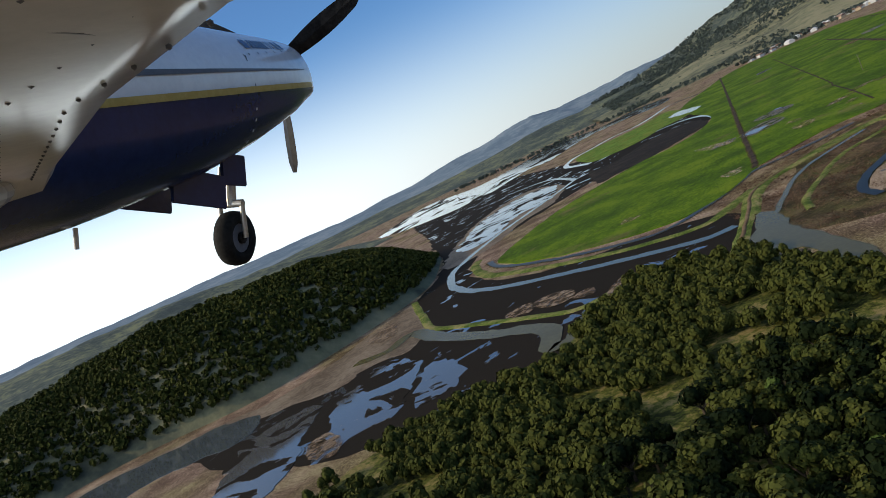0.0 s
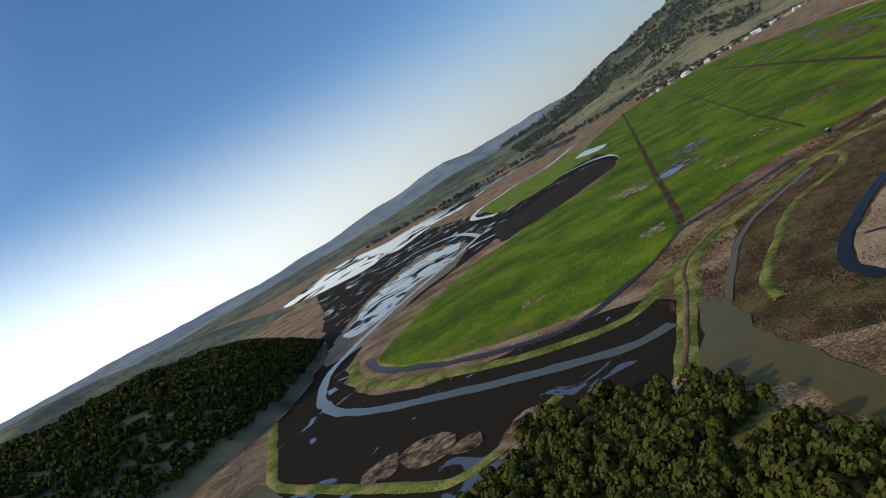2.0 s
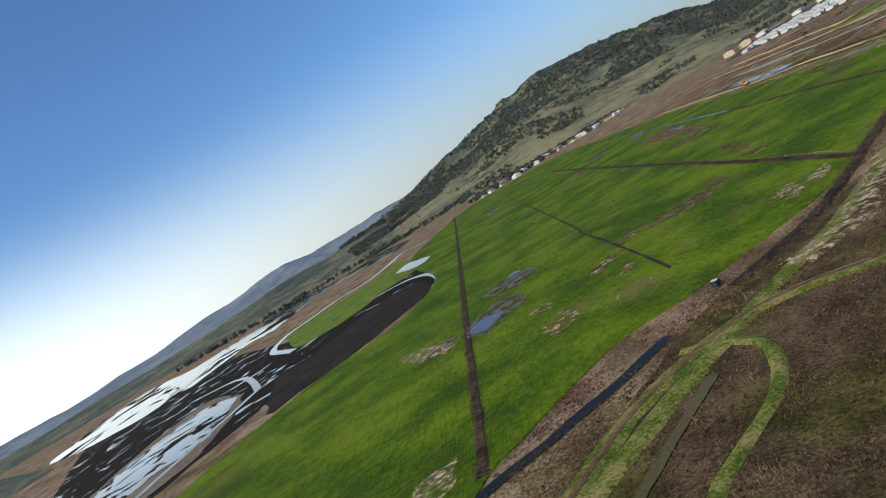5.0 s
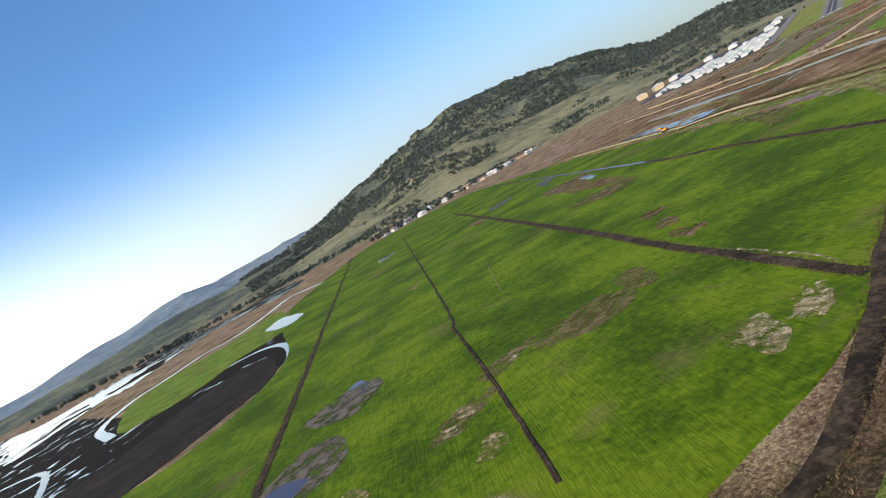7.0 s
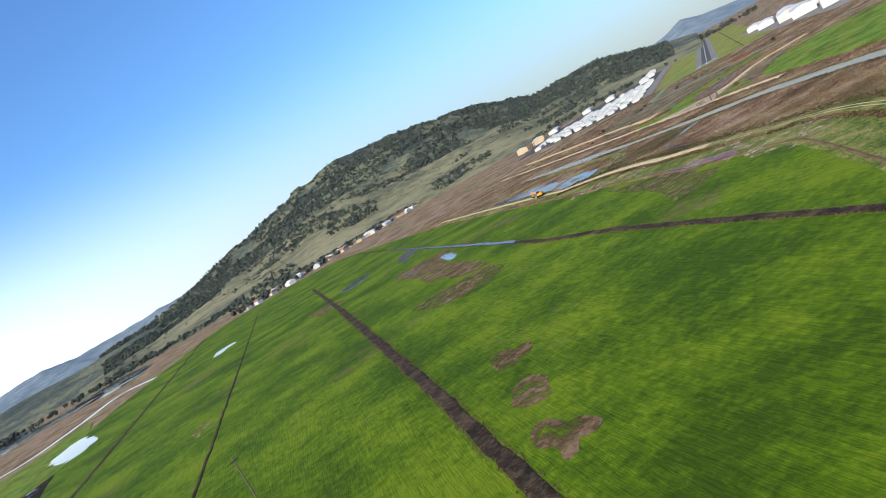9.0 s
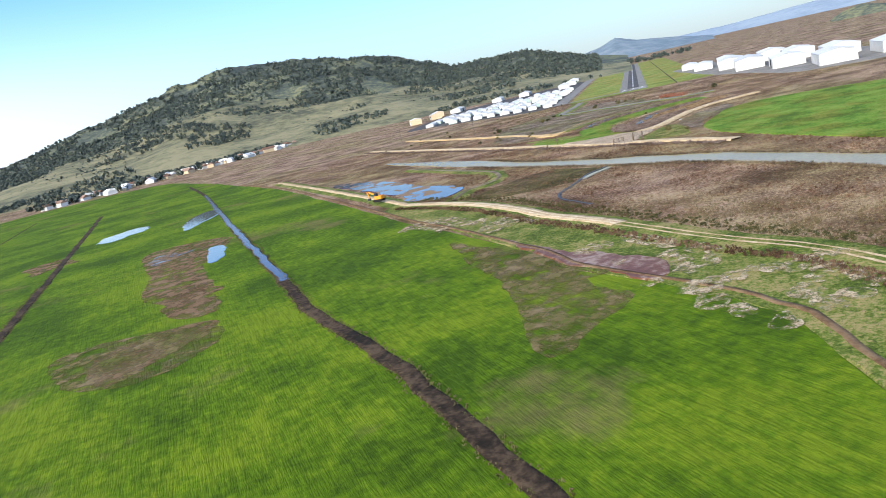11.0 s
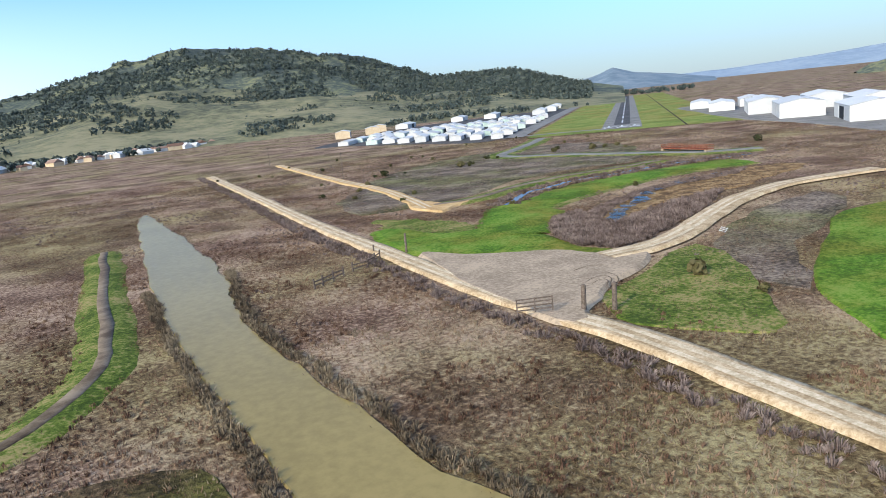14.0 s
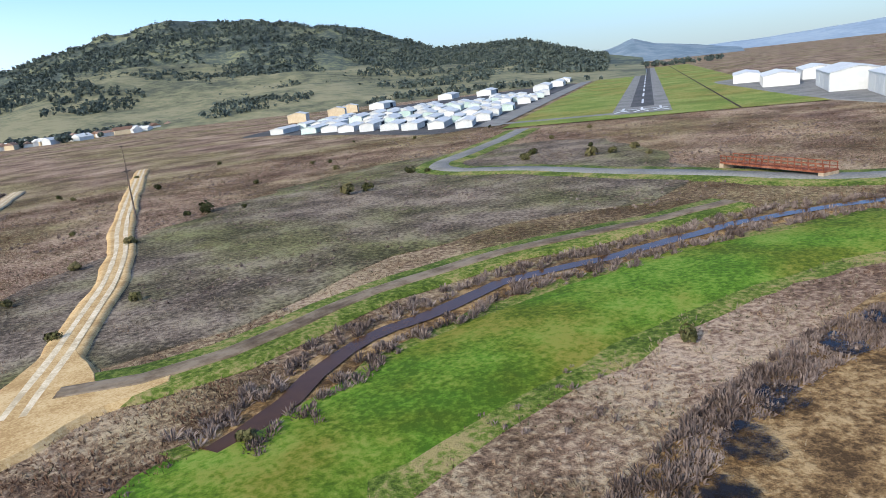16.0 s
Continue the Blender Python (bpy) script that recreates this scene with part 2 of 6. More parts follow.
M_DARKW = water_mat("black_slough", (0.008, 0.009, 0.011), 0.3, 0.04)


def streak_mat(name, wet, dry, level, scale, stretch=(1, 1, 1), turn=0.0, gloss=0.5):
    """Open water broken by low islands of mud and marsh."""
    m = mat(name, [wet, wet], rough=0.05, bump=0, spec=0.5)
    nt = m.node_tree
    n, li = nt.nodes, nt.links
    b = n["Principled BSDF"]
    tc = n.new("ShaderNodeTexCoord")
    mp = n.new("ShaderNodeMapping")
    mp.inputs["Scale"].default_value = [v / PLAN for v in stretch]
    mp.inputs["Rotation"].default_value = (0, 0, radians(turn))
    li.new(tc.outputs["Object"], mp.inputs["Vector"])
    t = n.new("ShaderNodeTexNoise")
    t.inputs["Scale"].default_value = scale
    t.inputs["Detail"].default_value = 7
    t.inputs["Roughness"].default_value = 0.55
    t.inputs["Distortion"].default_value = 1.2
    li.new(mp.outputs[0], t.inputs["Vector"])
    r = n.new("ShaderNodeValToRGB")
    r.color_ramp.elements[0].position, r.color_ramp.elements[1].position = level, level + 0.012
    li.new(t.outputs["Fac"], r.inputs[0])
    mx = n.new("ShaderNodeMix")
    mx.data_type = "RGBA"
    li.new(r.outputs[0], mx.inputs[0])
    mx.inputs[6].default_value, mx.inputs[7].default_value = (*wet, 1), (*dry, 1)
    li.new(mx.outputs[2], b.inputs["Base Color"])
    ro = n.new("ShaderNodeMapRange")
    ro.inputs["To Min"].default_value, ro.inputs["To Max"].default_value = 0.06, 0.9
    li.new(r.outputs[0], ro.inputs["Value"])
    li.new(ro.outputs[0], b.inputs["Roughness"])
    sp = n.new("ShaderNodeMapRange")
    sp.inputs["To Min"].default_value, sp.inputs["To Max"].default_value = gloss, 0.03
    li.new(r.outputs[0], sp.inputs["Value"])
    li.new(sp.outputs[0], b.inputs["Specular IOR Level"])
    return m


def field_mat():
    """Young cereal: green with drilled rows, brown thin patches and darker tufts."""
    m = mat("cereal_field", [(0.030, 0.062, 0.004), (0.058, 0.110, 0.005), (0.102, 0.152, 0.009)], scale=0.03, fine=0.5, bump=0.0, contrast=0.36)
    nt = m.node_tree
    n, li = nt.nodes, nt.links
    b = n["Principled BSDF"]
    src = b.inputs["Base Color"].links[0].from_socket
    tc = n.new("ShaderNodeTexCoord")
    mp = n.new("ShaderNodeMapping")
    mp.inputs["Rotation"].default_value = (0, 0, radians(17))
    mp.inputs["Scale"].default_value = (1 / PLAN, 1 / PLAN, 1 / PLAN)
    li.new(tc.outputs["Object"], mp.inputs["Vector"])
    rows = n.new("ShaderNodeTexNoise")
    mp2 = n.new("ShaderNodeMapping")
    mp2.inputs["Scale"].default_value = (1.0, 0.10, 1.0)
    li.new(mp.outputs[0], mp2.inputs["Vector"])
    li.new(mp2.outputs[0], rows.inputs["Vector"])
    rows.inputs["Scale"].default_value = 1.9
    rows.inputs["Detail"].default_value = 5
    rows.inputs["Roughness"].default_value = 0.7
    ramp = n.new("ShaderNodeValToRGB")
    ramp.color_ramp.elements[0].position, ramp.color_ramp.elements[1].position = 0.38, 0.62
    ramp.color_ramp.elements[0].color, ramp.color_ramp.elements[1].color = (0.66, 0.68, 0.6, 1), (1.16, 1.12, 1.0, 1)
    li.new(rows.outputs["Fac"], ramp.inputs[0])
    mul = n.new("ShaderNodeMix")
    mul.data_type = "RGBA"
    mul.blend_type = "MULTIPLY"
    mul.inputs[0].default_value = 0.65
    li.new(src, mul.inputs[6])
    li.new(ramp.outputs[0], mul.inputs[7])
    thin = n.new("ShaderNodeTexNoise")
    thin.inputs["Scale"].default_value = 0.016
    thin.inputs["Detail"].default_value = 8
    thin.inputs["Roughness"].default_value = 0.68
    li.new(mp.outputs[0], thin.inputs["Vector"])
    tr = n.new("ShaderNodeValToRGB")
    tr.color_ramp.elements[0].position, tr.color_ramp.elements[1].position = 0.57, 0.72
    li.new(thin.outputs["Fac"], tr.inputs[0])
    mix = n.new("ShaderNodeMix")
    mix.data_type = "RGBA"
    li.new(tr.outputs[0], mix.inputs[0])
    li.new(mul.outputs[2], mix.inputs[6])
    mix.inputs[7].default_value = (0.13, 0.10, 0.045, 1)
    li.new(mix.outputs[2], b.inputs["Base Color"])
    bp = n.new("ShaderNodeBump")
    bp.inputs["Strength"].default_value = 0.6
    bp.inputs["Distance"].default_value = 0.2
    li.new(rows.outputs["Fac"], bp.inputs["Height"])
    li.new(bp.outputs[0], b.inputs["Normal"])
    return m


M_FIELD = field_mat()
M_STREAK = streak_mat("streaked_tidal_water", (0.06, 0.065, 0.07), (0.018, 0.016, 0.012), 0.53, 0.016, (1.0, 0.45, 1), 25)
M_POOLS = streak_mat("pool_water", (0.07, 0.07, 0.07), (0.016, 0.013, 0.010), 0.54, 0.05)
M_PONDMUD = streak_mat("muddy_dark_pond", (0.034, 0.024, 0.040), (0.17, 0.125, 0.09), 0.55, 0.11, gloss=0.10)
M_TIDEMARSH = streak_mat("tidal_marsh", (0.05, 0.055, 0.06), (0.016, 0.013, 0.010), 0.38, 0.05)


# ---- shapes ----
def mesh_ob(name, bm, material, parent=None):
    me = bpy.data.meshes.new(name)
    bm.to_mesh(me)
    bm.free()
    me.materials.append(material)
    ob = new(name, me)
    if parent is not None:
        ob.parent = parent
    return ob


def part(name, bm, material, parent, label=""):
    return tagged(mesh_ob(name, bm, material, parent), label)


def raw(name, verts, faces, material, parent=None, smooth=False):
    me = bpy.data.meshes.new(name)
    me.from_pydata(verts, [], faces)
    me.materials.append(material)
    if smooth:
        me.polygons.foreach_set("use_smooth", [True] * len(me.polygons))
    ob = new(name, me)
    if parent is not None:
        ob.parent = parent
    return ob


def smooth_line(pts, step=4.0, closed=False, jitter=0.0):
    """A Catmull-Rom curve through the points, with a point every few metres and a little unevenness."""
    n = len(pts)
    out = []
    for i in range(n if closed else n - 1):
        q = [pts[(i + k) % n] if closed else pts[min(max(i + k, 0), n - 1)] for k in (-1, 0, 1, 2)]
        a, b, c, d = [np.array(v[:2], float) for v in q]
        count = max(1, int(np.linalg.norm(c - b) / step))
        for s in range(count):
            t = s / count
            out.append(0.5 * (2 * b + (c - a) * t + (2 * a - 5 * b + 4 * c - d) * t * t + (3 * b - a - 3 * c + d) * t ** 3))
    if not closed:
        out.append(np.array(pts[-1][:2], float))
    out = np.array(out)
    if jitter:
        for k, v in enumerate(out):
            w = noise.noise_vector(Vector((v[0] * 0.11, v[1] * 0.11, 3.7))) + 0.6 * noise.noise_vector(Vector((v[0] * 0.35, v[1] * 0.35, 9.1)))
            out[k] += jitter * np.array((w.x, w.y))
    return out


def patch(name, pts, z, material, label, jitter=1.0, step=4.0, depth=0.5, kind="structure", category="ground", skirt=0.6):
    """A piece of ground with an uneven outline and sloping edges, its top at z."""
    line = smooth_line(pts, step, True, jitter)
    bm = bmesh.new()
    flat = geometry.delaunay_2d_cdt([Vector((x, y)) for x, y in line], [], [list(range(len(line)))], 1, 0.01)
    inner = [bm.verts.new((v.x, v.y, z)) for v in flat[0]]
    for tri in flat[2]:
        f = bm.faces.new([inner[i] for i in tri])
        f.normal_update()
        if f.normal.z < 0:
            f.normal_flip()
    top = [bm.verts.new((x, y, z)) for x, y in line]
    area = sum(line[i][0] * line[(i + 1) % len(line)][1] - line[(i + 1) % len(line)][0] * line[i][1] for i in range(len(line)))
    sign = 1 if area > 0 else -1
    low = []
    for i in range(len(line)):
        t = line[(i + 1) % len(line)] - line[i - 1]
        nrm = np.array((t[1], -t[0])) * sign / (np.linalg.norm(t) + 1e-6)
        x, y = line[i] + nrm * skirt
        low.append(bm.verts.new((x, y, z - depth)))
    for i in range(len(line)):
        j = (i + 1) % len(line)
        bm.faces.new((top[i], top[j], low[j], low[i]))
    bm.normal_update()
    for f in bm.faces:
        if f.normal.z < 0:
            f.normal_flip()
    return tagged(mesh_ob(name, bm, material), label, category, kind=kind)


def ribbon(name, pts, width, z, material, label, profile=None, jitter=0.4, step=4.0, kind="structure", category="ground", wobble=0.14):
    """A strip along a line. profile: rows of (across, up), in widths and metres."""
    line = smooth_line(pts, step, False, jitter)
    profile = profile or [(-0.62, -0.35), (-0.5, 0.0), (0.0, 0.02), (0.5, 0.0), (0.62, -0.35)]
    verts, faces = [], []
    k = len(profile)
    for i, v in enumerate(line):
        t = line[min(i + 1, len(line) - 1)] - line[max(i - 1, 0)]
        nrm = np.array((t[1], -t[0])) / (np.linalg.norm(t) + 1e-6)
        wob = 1 + wobble * noise.noise(Vector((v[0] * 0.15, v[1] * 0.15, z)))
        for a, h in profile:
            edge = 0.07 * noise.noise(Vector((v[0] * 0.5, v[1] * 0.5, a * 7)))
            x, y = v + nrm * width * wob * (a + edge * abs(a) * 2)
            verts.append((x, y, z + h))
    for i in range(len(line) - 1):
        for j in range(k - 1):
            a = i * k + j
            faces.append((a, a + 1, a + 1 + k, a + k)[::-1])
    ob = raw(name, verts, faces, material, smooth=True)
    bm = bmesh.new()
    bm.from_mesh(ob.data)
    for f in bm.faces:
        if f.normal.z < 0:
            f.normal_flip()
    bm.to_mesh(ob.data)
    bm.free()
    return tagged(ob, label, category, kind=kind)


ROAD = [(-0.56, -0.4), (-0.5, 0.0), (-0.34, 0.03), (-0.22, -0.03), (-0.1, 0.04), (0.1, 0.04), (0.22, -0.03), (0.34, 0.03), (0.5, 0.0), (0.56, -0.4)]
LEVEE = [(-1.3, -0.25), (-0.8, 0.1), (-0.45, 0.34), (0.45, 0.34), (0.8, 0.1), (1.3, -0.25)]

# ---- lines of the plan ----
L_FIELD_SPIT = [(200.1, 795.2), (199.6, 891.3), (222.8, 938.1), (261, 946.5), (298.8, 955.8), (342.2, 1004.4), (329.6, 829.3), (310.7, 782.4), (287.1, 774), (253.6, 735.4), (222.6, 731.8), (208.7, 737.2)]
L_DARK_BASIN = [(190.5, 650.4), (214.1, 644.2), (252, 691.6), (291.9, 704.3), (297.8, 656.6), (285.4, 605.7), (259.3, 580.7), (227.6, 553.3), (199.8, 545.1), (185.8, 541)]
L_RIVER_MUD = [(-92.2, 247.6), (-68.7, 271.3), (-11.5, 283), (19.3, 294.1), (44.5, 340.2), (60.1, 374.7), (76.8, 296.7), (73.5, 271.9), (55.7, 273.2), (45.7, 259.6), (10.8, 266), (-55.2, 252.1)]
L_W3MUD = [(67.4, 453.8), (69.3, 556.9), (78.2, 640.9), (100.3, 715.5), (133.9, 745.4), (165, 646.4), (151.5, 547.8), (125.8, 516.5), (104.4, 462.8), (85.6, 440.2)]
L_W2 = [(-143.5, 1240.4), (-103.4, 1622.2), (36.4, 1402.5), (149.5, 1571.6), (226.9, 1802.8), (297.7, 1514.6), (401.2, 1575.4), (440.4, 1432.4), (395.2, 1287.3), (325.1, 1355.2), (253.9, 1337.6), (177.6, 1139.4), (141.8, 1164.7), (62, 983.3), (-18.4, 1016.7), (-88.9, 1090.2)]
L_W3 = [(72.6, 523.1), (79.8, 617.7), (101.1, 686.5), (133.3, 713.8), (158.6, 668.4), (149, 582.2), (122, 564.5), (99.2, 500.6), (81.4, 489.6)]
L_W4 = [(-91.2, 236.5), (-84.4, 253.7), (-66.3, 267.9), (-34.4, 276.2), (-10, 279.8), (10.1, 267.9), (11.6, 245.6), (-6.6, 243), (-28.5, 238.2), (-44, 217)]
L_W4B = [(47.6, 177.8), (48.8, 193.9), (48.2, 217.9), (43.8, 244), (35.1, 249.4), (24.7, 244.9), (16.6, 228.8), (24.8, 196.5), (24.7, 187.6)]
L_POOL1 = [(59.4, 201.5), (53.6, 233.3), (60.2, 254.8), (73.1, 262.5), (81.3, 250.2), (83.7, 207.8), (77.4, 198.5), (71.1, 197.3), (64.6, 195.9)]
L_POOL2 = [(87.6, 208.5), (85.9, 234.1), (94.2, 238.2), (101.1, 222.3), (101, 208.4), (92.6, 201.8)]
L_POOL_W = [(314.6, 864.7), (332.7, 898.3), (342.7, 834.5), (325.9, 807.2)]
L_W1 = [(197, 250), (188.7, 249.6), (179.3, 255.5), (161.6, 268.6), (139, 289.1), (115, 311.8), (95.3, 339.3), (82.3, 376.2), (79.3, 420.7), (90.6, 461.1), (106.4, 504.3), (126, 542.7), (149.3, 587.7), (170.5, 632.3), (174.6, 658.4), (154.9, 772.4), (109.3, 821.2)]
L_W1B = [(103.8, 397.2), (107.9, 376.2), (117.2, 355.5), (135.8, 328.5), (148.8, 312.8), (163.7, 297.5), (180, 288.2), (199.6, 297.5), (218.6, 315.4), (229.5, 327.9), (247.9, 330.7), (278.9, 338.8)]
L_WLOOP = [(201.4, 741.7), (183, 836.1), (197.7, 922), (225.8, 953.1), (262.7, 997.9), (296, 997.3), (335.8, 1057), (375.8, 1135.1), (407.2, 1071.5)]
L_WLOOP2 = [(289.7, 596.1), (302.9, 638.2), (309.1, 704.4), (297.6, 750.2), (272.6, 761.9), (245.2, 756.1), (209.6, 721.2)]
L_CHAN = [(47.2, 287.7), (61.9, 285.5), (71.8, 299.5), (85.3, 276.3), (107.6, 247.5), (120.3, 235.6), (130.2, 222.2), (129.6, 203.7), (135.5, 202.8), (141.1, 215.7), (148.6, 224.8)]
L_W5 = [(205.6, 254.6), (209.5, 246.8), (206.6, 226), (206.1, 201.6), (206.6, 176.8), (201.6, 169.5), (199.9, 183.7), (198.4, 200.1), (191.1, 214.3), (196.8, 232.2)]
L_W6 = [(286.9, 276.2), (274.7, 274), (262, 268.4), (247.4, 255.2), (234.5, 241), (229, 231.3), (228.1, 224.4), (228.1, 219.1)]
L_W6B = [(239.8, 241.7), (244.6, 236.2)]
L_W7 = [(208.9, 244.4), (217.5, 262.4), (233.4, 287.8), (249.6, 301.1), (270.9, 314.5)]
L_CREEK = [(615.5, 579.1), (601.6, 576.6), (587.5, 570.9), (579, 568.3), (572.4, 561.8), (569.4, 555), (566.2, 546.7)]
L_CREEK_B = [(615.6, 577.2), (608.7, 575.5), (599.5, 574.8), (595.7, 573.7)]
L_P5 = [(608.1, 744.6), (613, 712), (599.8, 662.2), (594.4, 634.3), (590.7, 623.2), (577.2, 619.6), (573.3, 629.9), (586.4, 669)]
L_RUST = [(535.8, 545.2), (531, 528.2), (531.3, 513.2), (530.5, 503.4), (520.5, 497.5), (523.3, 511.4), (527, 526.5)]
L_D2 = [(526.3, 1108), (363.4, 568.8), (339, 492.9), (324.1, 438.2), (312.1, 397.4), (305.5, 376)]
L_D3 = [(548.9, 977), (466.6, 703.5), (409.5, 518.7), (385.7, 444.5), (372.6, 399.6), (363.7, 368.9)]
L_LEVEE_PATH = [(60.1, 374.7), (75, 316.1), (83.1, 291.9), (104.4, 266.7), (123.8, 246.3), (139, 231.5), (149.7, 233.4), (166.5, 244.9)]
L_BANKW1 = [(95.3, 419.4), (94.3, 399.1), (104.2, 360.1), (121.6, 332.7), (148.1, 300.7), (171.4, 279.6), (191.5, 270), (207.1, 283.3), (217.2, 293.7)]
L_CROSS_LEVEE = [(188.8, 220.9), (195, 236.7), (206, 263.7), (216.4, 289), (237, 307.2), (263.5, 322.2), (289.9, 325.4), (308.9, 311.4)]
L_L1 = [(203.4, 254.7), (213.4, 281.1), (224.8, 297.9), (239.8, 306.2), (262.6, 316.8), (279.4, 323.6), (299.3, 331.1), (332.5, 342.9), (400.2, 378.2)]
L_L2 = [(214.6, 233.1), (219.9, 249.1), (234.3, 269.5), (249.4, 287.9), (271.4, 300.4), (280.9, 315.3), (274.8, 329.4)]
L_JUNCTION_DIRT = [(188.8, 222), (183.9, 212.5), (178.3, 215), (174.4, 219)]
L_DITCHR = [(297.5, 340.8), (311.5, 343.8), (328.4, 348.3), (356.1, 362.3), (372.1, 371.7), (426, 400.2), (446.2, 407.4)]
L_SANDR = [(304.7, 331.8), (310.8, 332.4), (322.1, 334.3), (335.9, 341.1), (364.1, 356.9)]
L_LOOP = [(572.9, 608.2), (585.8, 616.2), (599, 616.7), (609.4, 624.3), (617.5, 638.6), (625.5, 670.7), (637.4, 718.1)]
L_S2 = [(732.7, 896), (699.1, 769.5), (679.6, 697), (671.6, 663.4), (665.4, 637.3), (660.9, 617.6), (658.6, 603.7), (657.8, 594.4), (654.9, 581.5), (650.4, 565.7), (645.2, 550.6)]
L_APRON = [(671.5, 644.7), (673.8, 636), (679.7, 628.5), (683.2, 624), (683.9, 616.9), (687.6, 613.1), (688.6, 610.9), (681.6, 607.4), (672.4, 606), (666, 602.8), (661.7, 601.5), (659, 598.5), (656.9, 598.8), (656.7, 603.1), (658.9, 611.5), (661.5, 622.3), (666.1, 632.9)]
L_S3 = [(683.1, 614.8), (689.9, 612.5), (698.6, 612.7), (711.1, 615.5), (732.1, 620.2), (754.4, 620.1), (778.1, 610.3)]
L_S4 = [(775.8, 905.7), (739.8, 789), (725.1, 735.4), (711.1, 698.7), (705, 684.9)]
L_FORK = [(703, 685.1), (704.7, 691.1), (708.9, 698.4), (711.7, 701.5), (712.4, 693.5), (712.2, 686.2), (717, 684.4), (716.2, 682), (709.7, 680.9), (705.3, 678.4), (703, 677.6)]
L_S4B = [(708.8, 687.3), (714.7, 684.4), (721.5, 683.8), (729.2, 685.1), (739.6, 687.8), (748.9, 687.3), (757.9, 687), (764.9, 685), (772.8, 682.6), (781.9, 679.9), (794.5, 677.5)]
L_DITCHN = [(714.5, 667.5), (721.5, 670.6), (728.9, 674.8), (738.3, 676.4), (749.3, 677.8), (759, 675.6), (770.9, 672.6), (787.7, 669), (809.9, 655.7)]
L_GREENN = [(713.7, 661.3), (721.5, 663.1), (729.1, 664.4), (736.8, 664.6), (746.9, 665.2), (758.5, 664.3), (772.5, 661.4), (794.5, 651.5)]
L_G3 = [(671.9, 648.8), (675.2, 637.4), (679.5, 631.4), (682.2, 627.1), (682.8, 621), (684.4, 616.7), (687.3, 615.5), (686.7, 624.2), (689, 631.2), (694.8, 640.4), (701.5, 644.4), (712.2, 649.2), (711.6, 655.1), (700.4, 652.9), (690.1, 651.8), (684.4, 655.9), (684.1, 668), (680.9, 671.8), (675.2, 658)]
L_SMEAR = [(527.6, 550.6), (528.7, 537.3), (521.5, 518.1), (513.5, 502.3), (512.3, 497.5), (501.3, 495.7), (494.4, 493.7), (492.8, 496.7), (506.3, 514.2), (518.7, 533)]
L_BROWN_A = [(502.3, 701), (525.2, 683.1), (501.6, 644), (484.4, 601.2), (476.7, 615.9), (488.4, 652.4)]
L_BROWN_B = [(457.3, 570.5), (465.6, 580), (476.6, 573.6), (471.8, 567.5), (464.2, 562.4), (458.7, 562.2)]
L_BROWN_C = [(476.4, 601.6), (485.4, 599.3), (480.6, 582.5), (474.4, 586.9)]
L_BROWN_D = [(345, 432.6), (353.4, 437.8), (358.6, 433.5), (355.5, 421.1), (350.3, 419.7), (343.6, 419.9), (341.2, 424)]
L_BROWN_E = [(364.6, 438.7), (371.3, 442.7), (369.6, 430.4), (363.7, 423.1)]
L_BROWN_F = [(450.6, 588.1), (465.3, 584.1), (475.3, 564.9), (460.1, 553.4), (448.6, 564.2)]
L_CRUST_A = [(542.9, 594.1), (551.7, 589.6), (549.6, 575.3), (542, 576.4)]
L_ARC_A = [(360.3, 378.5), (356.9, 374.6), (352.9, 372.7), (349.4, 372.6)]
L_ARC_B = [(362.7, 377.6), (357.8, 372.6), (353.1, 370.7), (349.6, 371)]
L_ARC_C = [(358.7, 372), (354.7, 369.3), (350.4, 367.6)]
L_ARC_D = [(378.4, 419.4), (377.3, 406.7), (373.6, 393.5), (371.8, 385.3), (368.1, 376.8)]
L_PERIM = [(825.3, 659.9), (816.7, 673.5), (815.5, 694), (812.9, 713.8), (812, 735.5), (806.6, 755.6), (813.1, 768.6), (827.4, 776.4), (861.3, 795.4), (886.5, 811.9)]
L_FOREST0 = [(70.4, 165.8), (81.9, 178.8), (98.2, 183.5), (114.3, 186.3), (125, 185.7), (132.1, 193.5), (140.6, 210.7), (158.5, 231.7), (171.2, 230), (182.9, 216.8), (187.4, 215.1), (192.7, 208.2), (194.6, 187.4), (199.8, 166.8), (168.3, 90.3)]
L_REEDR = [(274.9, 265.2), (264.3, 265.3), (250.9, 254.3), (236.3, 239.6), (229.4, 226.9), (229.5, 220.7)]
L_RUSHES = [(706.3, 636.2), (721, 642.4), (734.9, 645.4), (760, 648.2), (782.2, 642.6), (789.1, 630.4), (755, 629), (737.6, 632.8), (718.6, 632.3), (707.7, 630.1)]
L_GRASSW = [(686.9, 682.8), (695.1, 674.5), (692.9, 654.4), (678.4, 642.3), (672.7, 643), (675.6, 655.8)]
L_GRASSS = [(666.4, 602.1), (672.2, 604), (679.5, 605.3), (696, 608), (694.2, 602.6), (684.9, 592.8), (674.2, 585), (666.6, 581.5), (660.9, 593.1)]
L_SCRUBS = [(697.1, 605.5), (723.1, 611.8), (747.1, 610), (736.7, 600.1), (705.7, 596), (682.6, 585.5), (683, 590.8)]
L_PALES = [(544, 587.1), (536.3, 514.1), (533.9, 505.6), (529.2, 497.4), (529.8, 490.3), (529.8, 482.4), (523.9, 476.4), (516.8, 478.2), (531, 476), (524.8, 491.6), (549.4, 588), (547.2, 563.8), (545.9, 559.3), (548.6, 570.3)]
